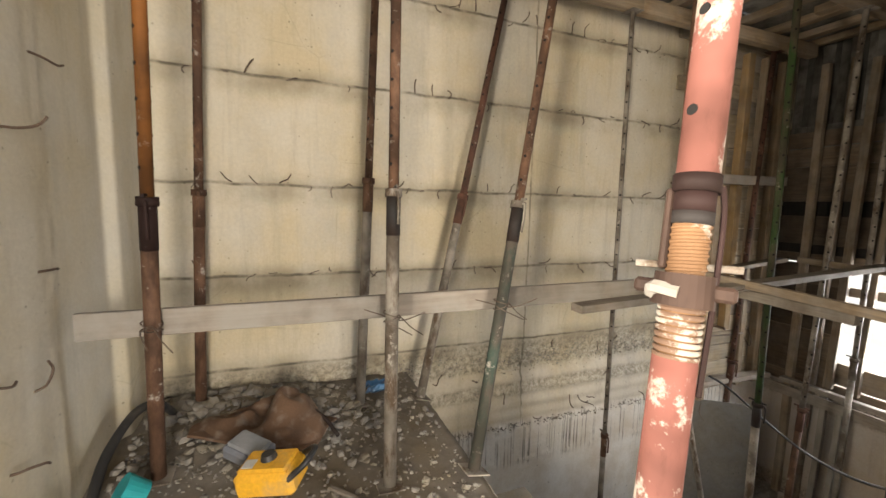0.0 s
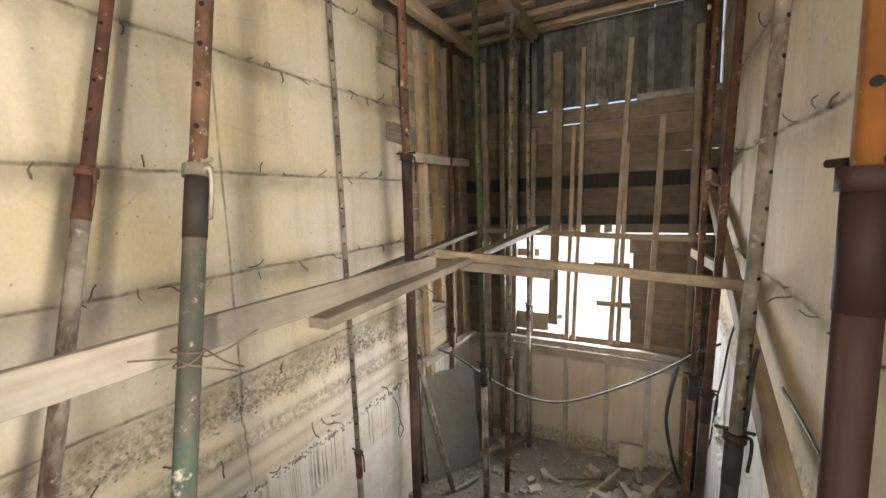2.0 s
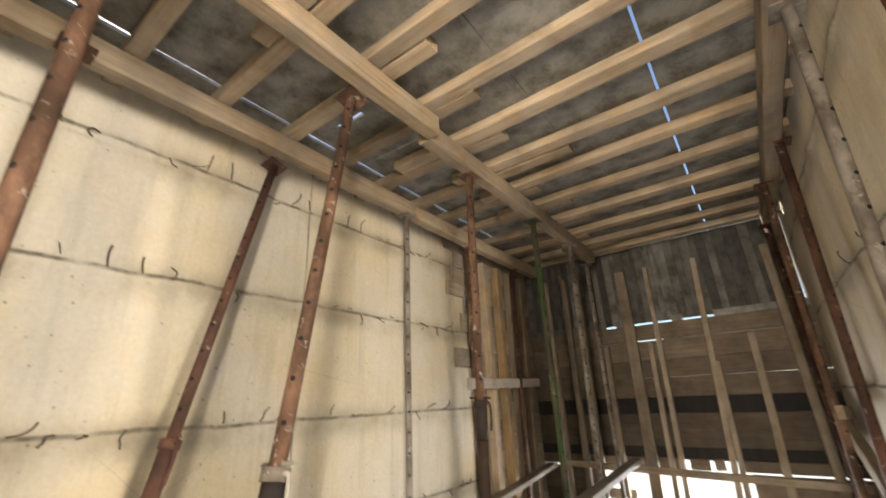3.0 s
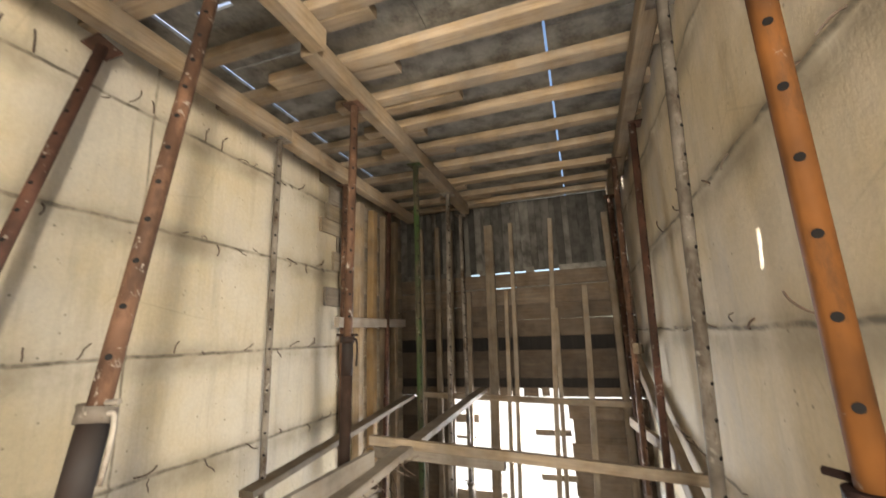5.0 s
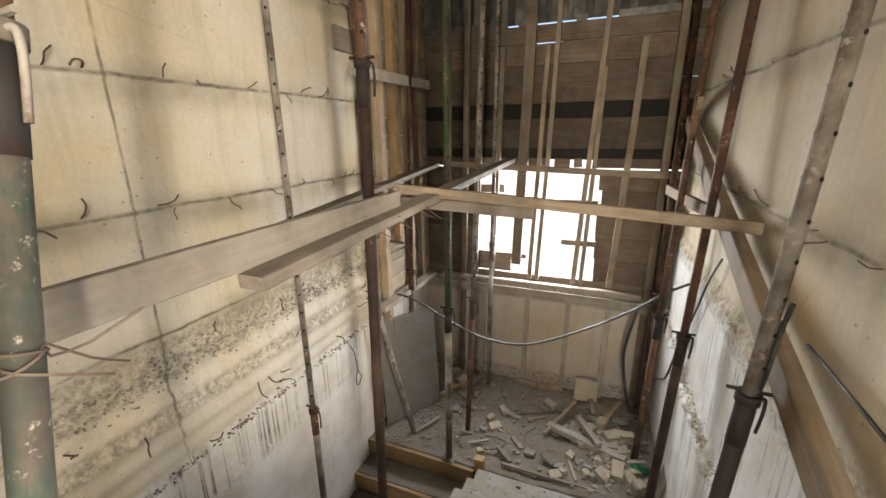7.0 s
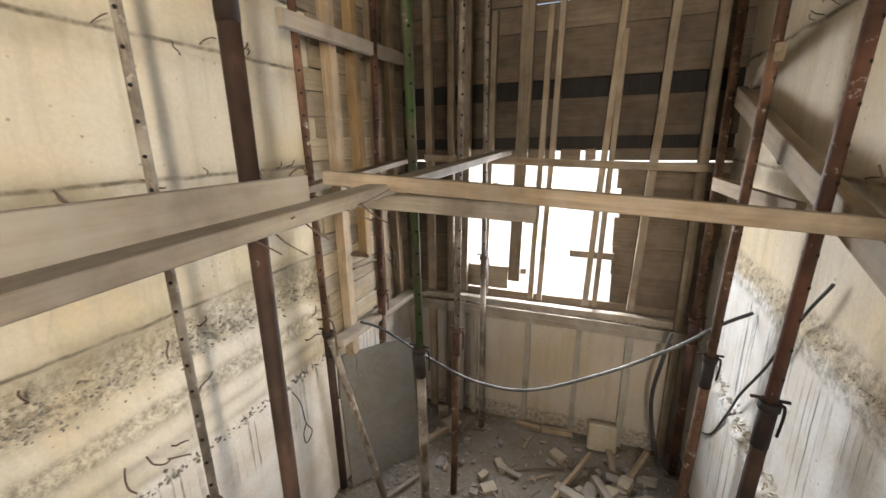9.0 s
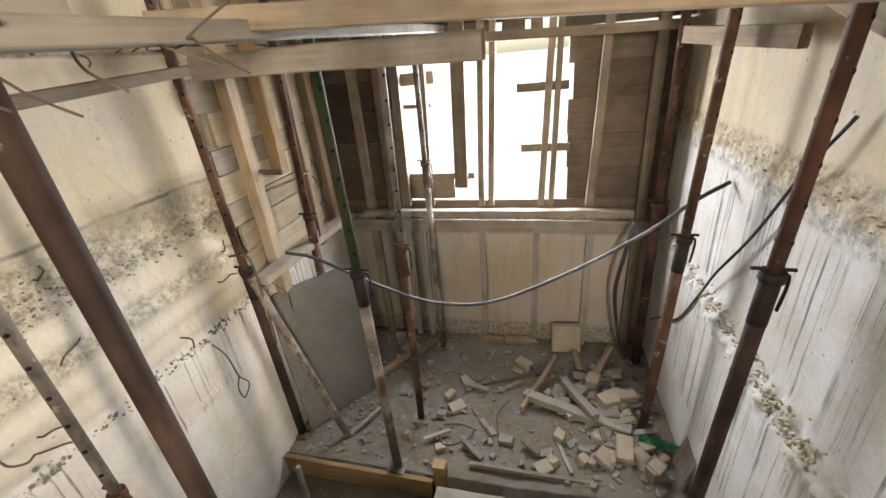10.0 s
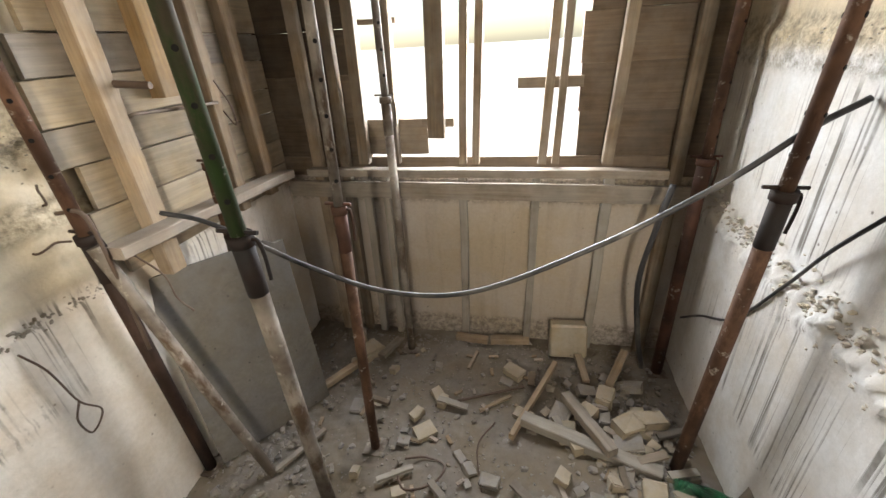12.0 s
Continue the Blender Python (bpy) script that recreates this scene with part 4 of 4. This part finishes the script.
for a, b, w, h, m, lab in (
        ((1.74, 5.63, -1.765), (2.42, 5.38, -1.755), 0.075, 0.06, M_CEMENTWOOD, "thick pale timber offcut in the debris"),
        ((1.68, 5.52, -1.80), (1.94, 6.12, -1.77), 0.03, 0.045, M_PINE, "pine batten lying across the debris"),
        ((2.16, 5.36, -1.79), (2.52, 5.17, -1.78), 0.07, 0.04, M_PINE, "short pine board in the debris"),
        ((1.22, 6.37, -1.815), (1.46, 6.35, -1.815), 0.06, 0.04, M_PINE, "pine offcut beside the parapet"),
        ((1.48, 6.36, -1.815), (1.76, 6.40, -1.815), 0.07, 0.045, M_PINE, "pine offcut beside the parapet"),
        ((2.13, 6.02, -1.81), (2.09, 6.22, -1.77), 0.05, 0.03, M_PINE, "short pine batten among broken blocks"),
        ((2.18, 5.80, -1.80), (2.40, 6.28, -1.75), 0.05, 0.03, M_PINE, "pine batten leaning on broken blocks"),
        ((1.93, 5.30, -1.82), (2.02, 5.05, -1.81), 0.025, 0.02, M_FRESH, "thin pale batten on the floor"),
        ((1.98, 5.78, -1.70), (2.19, 5.42, -1.69), 0.06, 0.05, M_GREYWOOD, "grey timber end lying on a beam"),
        ((1.36, 5.03, -1.83), (2.68, 4.99, -1.825), 0.025, 0.03, M_GREYWOOD, "grey batten along the edge of the landing"),
        ((2.45, 5.12, -1.80), (2.62, 5.24, -1.79), 0.04, 0.05, M_PINE, "short pine offcut near the bottle"),
        ((0.72, 6.05, -1.80), (0.80, 6.26, -1.80), 0.06, 0.03, M_GREYWOOD, "grey offcut near the props"),
        ((0.42, 5.72, -1.81), (0.62, 6.02, -1.80), 0.05, 0.04, M_PINE, "pine batten beside the leaning sheet"),
        ((1.20, 5.70, -1.83), (1.74, 5.93, -1.825), 0.012, 0.012, M_WIRE, "thin rusty rod lying on the floor"),
        ((1.48, 5.70, -1.83), (1.66, 5.84, -1.825), 0.02, 0.015, M_PINE, "thin batten on the dusty floor"),
        ((0.44, 5.12, -1.82), (0.60, 5.40, -1.80), 0.03, 0.02, M_GREYWOOD, "grey strip of wood on the floor")):
    timber("offcut", a, b, w, h, m, lab, 0, DEB)
rnd = random.Random(64)
for k in range(58):
    if k < 34:
        x, y = min(2.6, rnd.gauss(2.28, 0.20)), min(6.1, max(5.0, rnd.gauss(5.5, 0.25)))
    else:
        x, y = rnd.uniform(0.5, 2.2), rnd.uniform(5.02, 6.25)
    lift = 0.09 * max(0.0, 1 - math.hypot(x - 2.35, (y - 5.45) * 0.8) / 0.6)
    d = rnd.uniform(0.03, 0.075) if k > 33 else rnd.uniform(0.04, 0.11)
    chunk((x, y, HALF + lift + 0.25 * d), (d * rnd.uniform(1.0, 1.7), d, d * rnd.uniform(0.45, 0.8)), rnd.uniform(0, 180), "broken lump of concrete block among debris",
          rnd.choice((M_BLOCK, M_STONE)), tilt=(rnd.uniform(-20, 20), rnd.uniform(-20, 20)))
for k in range(15):
    x, y = (min(2.45, rnd.gauss(2.25, 0.2)), rnd.uniform(5.05, 5.9)) if k < 7 else (rnd.uniform(0.6, 1.9), rnd.uniform(5.05, 6.2))
    lift = 0.09 * max(0.0, 1 - math.hypot(x - 2.35, (y - 5.45) * 0.8) / 0.6)
    a, d = rnd.uniform(0, 3.14), rnd.uniform(0.08, 0.2)
    timber("offcut", (x, y, HALF + lift + 0.03), (min(2.66, x + d * math.cos(a)), y + d * math.sin(a), HALF + lift + rnd.uniform(0.03, 0.06)), rnd.uniform(0.02, 0.05), rnd.uniform(0.012, 0.03),
           rnd.choice((M_OLD, M_CEMENTWOOD, M_GREYWOOD)), "splintered timber offcut in the debris", 0, DEB)
rnd = random.Random(90)
for k in range(80):
    x, y = rnd.uniform(0.3, 2.5), rnd.uniform(5.05, 6.3)
    a = rnd.uniform(0, 3.14)
    d = rnd.uniform(0.03, 0.07)
    timber("chip", (x, y, HALF + 0.022), (x + d * math.cos(a), y + d * math.sin(a), HALF + 0.025), 0.02, 0.012, rnd.choice((M_PINE, M_FRESH, M_GREYWOOD)), "small splintered wood chip on the floor", 0, "wood chips")
# posts at the half landing edge
timber("edge_post", (1.18, 4.93, -2.06), (1.18, 4.93, -1.74), 0.085, 0.07, M_YELLOWBOARD, "yellow timber stub at the stair edge", 0)
timber("edge_post", (0.25, 4.72, -2.2), (0.25, 4.74, -1.72), 0.03, 0.03, M_GREYWOOD, "thin grey stake at the stair edge", 0)
timber("stringer_board", (1.16, 4.90, -2.02), (1.16, 3.2, -3.12), 0.03, 0.16, M_YELLOWBOARD, "yellow shutter board along the flight", 0)

# leaning sheet
bm = bmesh.new()
bmesh.ops.create_grid(bm, x_segments=14, y_segments=24, size=0.5, matrix=Matrix.Diagonal((0.67, 1.14, 1, 1)))
geo = bmesh.ops.extrude_face_region(bm, geom=list(bm.faces))
for v in [e for e in geo["geom"] if isinstance(e, bmesh.types.BMVert)]:
    v.co.z += 0.018
for v in bm.verts:
    v.co.z += 0.012 * math.sin(v.co.x * 5) * (v.co.y + 0.5)
    if v.co.x > 0.27 and v.co.y > 0.5:
        v.co.y -= 0.03
M_SHEET = concrete("grey_cement_sheet", (0.17, 0.165, 0.16), (0.075, 0.07, 0.068), scale=3.0)
sheet = tagged(put("leaning_sheet", bm, M_SHEET), "grey cement-stained shuttering sheet leaning on the wall", "panel")
x_ax = Vector((0.33, 0.50, 0.0)).normalized()
y_ax = Vector((-0.10, 0.06, 1.0)).normalized()
z_ax = x_ax.cross(y_ax).normalized()
y_ax = z_ax.cross(x_ax)
sheet.matrix_basis = Matrix.Translation((0.235, 5.44, HALF + 0.585)) @ Matrix((x_ax, y_ax, z_ax)).transposed().to_4x4()
# slanting strut by the sheet
strut = tagged(put("strut", tube(bmesh.new(), 0, 1.46, 0.026), M_GREY), "cement-greyed rusty tube slanting down from a coupler", "prop")
strut.matrix_basis = along((0.42, 5.12, HALF + 0.01), (0.13, 5.0, -0.42))


def cable(name, points, r, material, label):
    return tagged(put(name, rod(bmesh.new(), curve_points(points, 10), r, 8), material, smooth=True), label, "cable")


cable("cable", [(0.24, 5.22, -0.36), (0.41, 5.28, -0.43), (0.81, 5.3, -0.625), (1.15, 5.3, -0.726), (1.52, 5.3, -0.70), (1.97, 5.32, -0.485), (2.33, 5.36, -0.265), (2.55, 5.40, -0.10), (2.71, 5.45, -0.02)], 0.011, M_CABLE, "black cable sagging between the walls")
cable("cable", [(2.60, 3.45, 0.62), (2.59, 3.46, 0.52), (2.58, 3.48, 0.30), (2.55, 3.52, 0.05), (2.62, 3.72, -0.35), (2.60, 4.0, -0.9), (2.58, 4.4, -1.35), (2.45, 4.62, -1.64)], 0.008, M_CABLE, "thin black cable hanging down a prop")
cable("cable", [(2.71, 4.72, 0.40), (2.69, 4.85, 0.20), (2.685, 5.07, -0.15), (2.68, 5.31, -0.46), (2.685, 5.46, -0.68), (2.69, 5.73, -1.04), (2.67, 6.0, -1.22), (2.66, 6.2, -1.38)], 0.007, M_CABLE, "thin black cable along the stained wall")
cable("cable", [(2.45, 6.15, -0.52), (2.40, 6.12, -0.75), (2.36, 6.12, -1.1), (2.42, 6.14, -1.5), (2.5, 6.2, -1.8)], 0.016, M_CABLE, "thick black hose hanging in the corner")
cable("cable", [(2.71, 2.75, 0.40), (2.70, 3.0, 0.425), (2.70, 3.3, 0.44), (2.69, 3.52, 0.46)], 0.006, M_CABLE, "thin dark cable along the concrete wall")
cable("wire_scrap", [(1.55, 5.20, HALF + 0.02), (1.50, 5.45, HALF + 0.03), (1.58, 5.62, HALF + 0.03)], 0.004, M_WIRE, "bent rusty wire lying on the floor")
cable("wire_scrap", [(1.08, 5.25, HALF + 0.02), (1.16, 5.14, HALF + 0.03), (1.30, 5.18, HALF + 0.05), (1.34, 5.30, HALF + 0.03), (1.22, 5.34, HALF + 0.02), (1.12, 5.30, HALF + 0.04)], 0.006, M_WIRE, "coil of rusty wire lying on the floor")
cable("rebar_hook", [(0.03, 5.0, -0.28), (0.14, 5.0, -0.27), (0.17, 5.0, -0.35), (0.17, 5.0, -0.62), (0.16, 5.0, -0.9)], 0.008, M_WIRE, "bent rebar hook beside a prop")
cable("rebar_hook", [(0.02, 4.69, -0.68), (0.05, 4.72, -0.78), (0.05, 4.75, -0.96), (0.05, 4.80, -1.06), (0.05, 4.735, -1.116), (0.05, 4.715, -1.03), (0.05, 4.75, -0.96)], 0.004, M_WIRE, "looped tie wire hanging on the wall")

cable("tie_bar", [(0.11, 5.36, 0.0), (0.14, 5.38, 0.01), (0.15, 5.60, 0.0), (0.13, 5.86, -0.01)], 0.008, M_WIRE, "rusty tie bar hooked between wall studs")
cable("tie_bar", [(0.10, 5.34, 0.13), (0.20, 5.36, 0.12), (0.26, 5.37, 0.115)], 0.014, M_WIRE, "short steel tie bolt through a stud")
cable("tie_bar", [(0.12, 5.90, -0.06), (0.22, 5.84, -0.12), (0.25, 5.80, -0.02), (0.21, 5.78, 0.10)], 0.004, M_WIRE, "loose binding wire bent off a stud")
cable("tie_bar", [(0.17, 5.10, -0.50), (0.25, 5.12, -0.60), (0.22, 5.16, -0.74), (0.26, 5.18, -0.82)], 0.004, M_WIRE, "loose binding wire hanging under a board")
cable("wire_scrap", [(0.95, 3.82, 0.73), (0.975, 3.84, 0.85), (1.03, 3.85, 0.865), (0.99, 3.86, 0.72), (1.10, 3.84, 0.66)], 0.003, M_WIRE, "binding wire lashing the planks together")

# green bottle
g, n, l, p = nodes_of("green_bottle_plastic")
p.inputs["Base Color"].default_value = (0.10, 0.50, 0.25, 1)
p.inputs["Transmission Weight"].default_value, p.inputs["Roughness"].default_value = 0.85, 0.12
bm = bmesh.new()
prof = [(0.0, 0.0), (0.028, 0.0), (0.032, 0.01), (0.031, 0.07), (0.029, 0.09), (0.032, 0.11), (0.031, 0.16), (0.022, 0.20), (0.012, 0.225), (0.012, 0.245), (0.0, 0.245)]
rings = [[bm.verts.new((r * math.cos(k * 0.3927), r * math.sin(k * 0.3927), z)) for k in range(16)] for r, z in prof[1:-1]]
for a, b in zip(rings, rings[1:]):
    for k in range(16):
        bm.faces.new((a[k], a[(k + 1) % 16], b[(k + 1) % 16], b[k]))
bm.faces.new(rings[0])
bm.faces.new(rings[-1])
bottle = tagged(new("bottle"), "empty green plastic bottle lying in debris", "bottle")
bottle.matrix_basis = along((2.46, 5.34, -1.755), (2.70, 5.30, -1.75))
part("body", bm, g, bottle, "", True)
part("cap", tube(bmesh.new(), 0.2455, 0.262, 0.014), plain("white_cap", (0.7, 0.7, 0.68), 0.4), bottle, "white screw cap")

# things on the landing: sack, tool, crowbar, scraps
M_SACK = plain("brown_sacking", (0.13, 0.075, 0.045), 0.95, grain=120.0, depth=0.6)
bm = bmesh.new()
bmesh.ops.create_grid(bm, x_segments=60, y_segments=44, size=0.5, matrix=Matrix.Diagonal((0.62, 0.46, 1, 1)))
for v in bm.verts:
    x, y = v.co.x, v.co.y
    e = max(0.0, 1 - ((x / 0.31) ** 2 + (y / 0.23) ** 2))
    v.co.z = 0.02 + 0.17 * e ** 0.6 * (0.65 + 0.5 * math.sin(9 * x + 6 * y + 3 * noise.noise(Vector((x * 6, y * 6, 0))))) + 0.03 * noise.noise(Vector((x * 12, y * 12, 3))) * e
    v.co.x += 0.06 * noise.noise(Vector((y * 5, 1, x * 3)))
    v.co.y += 0.06 * noise.noise(Vector((x * 5, 7, y * 3)))
geo = bmesh.ops.extrude_face_region(bm, geom=list(bm.faces))
for v in [e for e in geo["geom"] if isinstance(e, bmesh.types.BMVert)]:
    v.co.z -= 0.012
sack = tagged(put("sack", bm, M_SACK, smooth=True), "crumpled brown sack lying on the rubble", "sack")
sack.matrix_basis = pose(0.62, 1.15, 0.06, -6, 4, 62)

M_YELLOW = plain("yellow_plastic", (0.78, 0.42, 0.03), 0.45, grain=60.0, depth=0.05)
M_BLACK = plain("black_plastic", (0.02, 0.02, 0.022), 0.5, grain=60.0)
tool = tagged(new("tool_case"), "yellow and black power tool case on the rubble", "tool")
tool.matrix_basis = pose(1.14, 1.19, 0.075, 6, -8, 64)
part("body", box(bmesh.new(), (-0.13, -0.085, 0.0), (0.13, 0.085, 0.11), 0.022), M_YELLOW, tool, "yellow plastic body")
part("lid", box(bmesh.new(), (-0.11, -0.07, 0.108), (0.11, 0.07, 0.128), 0.012), M_YELLOW, tool)
part("cap", tube(bmesh.new(), 0.126, 0.15, 0.036, 0.028, at=(0.0, 0.01)), M_BLACK, tool, "black round cap")
part("plate", box(bmesh.new(), (-0.095, -0.05, 0.128), (-0.045, 0.0, 0.131)), plain("pale_label", (0.6, 0.6, 0.58), 0.5), tool, "pale label plate")
part("handle", rod(bmesh.new(), curve_points([(0.11, -0.07, 0.08), (0.19, -0.05, 0.14), (0.20, 0.03, 0.15), (0.12, 0.08, 0.09)], 6), 0.013, 8), M_BLACK, tool, "black curved handle", True)
box2 = tagged(new("battery_box"), "dusty grey-blue plastic box in the rubble", "box")
box2.matrix_basis = pose(0.93, 1.08, 0.10, 8, 10, 50)
part("body", box(bmesh.new(), (-0.10, -0.07, 0.0), (0.10, 0.07, 0.07), 0.015), plain("dusty_blue_plastic", (0.16, 0.17, 0.20), 0.7), box2)
part("lid", box(bmesh.new(), (-0.085, -0.055, 0.069), (0.085, 0.055, 0.085), 0.01), plain("dusty_grey_plastic", (0.24, 0.25, 0.27), 0.7), box2)
cable("crowbar", [(0.50, 1.22, 0.17), (0.56, 1.26, 0.19), (0.70, 1.42, 0.13), (0.82, 1.50, 0.06)], 0.011, M_DARK, "dark bent crowbar lying on the sack")
cup = tagged(put("plastic_scrap", tube(bmesh.new(), 0, 0.09, 0.05, 0.06), plain("teal_plastic", (0.02, 0.33, 0.36), 0.5)), "teal plastic cup in the rubble", "scrap")
cup.matrix_basis = pose(1.06, 0.70, 0.10, 50, 20, 0)
bm = bmesh.new()
bmesh.ops.create_grid(bm, x_segments=16, y_segments=16, size=0.08)
for v in bm.verts:
    v.co += Vector((0.03, 0.03, 0.05)) * noise.noise(v.co * 22) + Vector((0, 0, 0.03))
rag = tagged(put("plastic_scrap", bm, plain("blue_film", (0.05, 0.16, 0.33), 0.35), smooth=True), "crumpled blue plastic film by the wall", "scrap")
rag.matrix_basis = pose(0.26, 1.82, 0.02)
cable("hose", [(1.02, 0.50, 0.05), (0.80, 0.50, 0.16), (0.55, 0.54, 0.22), (0.40, 0.60, 0.18), (0.34, 0.66, 0.08)], 0.022, M_CABLE, "dark hose curved along the end wall")
timber("offcut", (1.16, 1.42, 0.02), (1.42, 1.66, 0.02), 0.02, 0.012, M_GREY, "pale metal strip lying on the rubble", 0, DEB)

timber("short_board", (2.56, 5.25, 1.31), (2.70, 6.1, 1.27), 0.04, 0.08, M_PINE, "short pine board between prop and wall", 0)
timber("short_board", (2.52, 5.85, 0.66), (2.68, 5.05, 0.62), 0.04, 0.08, M_PINE, "short pine board between prop and wall", 0)

# coarse aggregate standing out of the wall faces where the pours met badly
rnd = random.Random(123)
spots = []
for k in range(1500):
    y = rnd.uniform(2.3, 6.3)
    spots.append((W - 0.028 - rnd.uniform(0, 0.012), y, -0.70 + rnd.gauss(0, 0.045) + 0.03 * n3((y, 0, 0), 1.5), rnd.uniform(0.008, 0.034)))
for k in range(250):
    y = rnd.uniform(2.6, 6.2)
    spots.append((W - 0.018, y, 0.14 + rnd.gauss(0, 0.025), rnd.uniform(0.006, 0.018)))
aggregate = rubble("exposed_aggregate", spots, "pale coarse aggregate exposed along the wall joint")
aggregate.data.materials.clear()
aggregate.data.materials.append(concrete("pale_aggregate", (0.58, 0.55, 0.50), (0.30, 0.27, 0.23), scale=8.0))
spots = []
for k in range(1300):
    y = rnd.uniform(2.0, 5.05)
    if n3((y, 0, 0), 1.3, 3) + rnd.uniform(-0.3, 0.3) > -0.05:
        spots.append((0.004 + rnd.uniform(0, 0.008), y, -0.03 + rnd.gauss(0, 0.05), rnd.uniform(0.006, 0.022)))
for k in range(420):
    y = rnd.uniform(2.0, 5.05)
    spots.append((0.022, y, -0.62 + rnd.gauss(0, 0.016), rnd.uniform(0.006, 0.026)))
rubble("exposed_aggregate", spots, "grey coarse aggregate exposed along the wall joint")
# lumps of broken concrete round the debris timbers
spots = []
for k in range(260):
    x, y = rnd.gauss(2.32, 0.17), rnd.gauss(5.45, 0.26)
    if x < 2.62 and 4.98 < y < 6.2:
        spots.append((x, y, HALF + 0.09 * max(0.0, 1 - math.hypot(x - 2.35, (y - 5.45) * 0.8) / 0.6), rnd.uniform(0.03, 0.085)))
for k in range(40):
    spots.append((rnd.uniform(0.2, 0.7), rnd.uniform(4.98, 5.5), HALF, rnd.uniform(0.02, 0.06)))
rubble("rubble", spots, "lumps of broken concrete round the debris timbers")

bm = beam_mesh(0.30, 0.20, 0.022, 4)
small_panel = tagged(put("small_panel", bm, M_GREYWOOD), "small grey board leaning at the foot of the wall", "panel")
small_panel.matrix_basis = Matrix.Translation((2.655, 5.16, HALF + 0.012)) @ pose(0, 0, 0, 0, 12, 0) @ pose(0, 0, 0, 0, 0, 90)
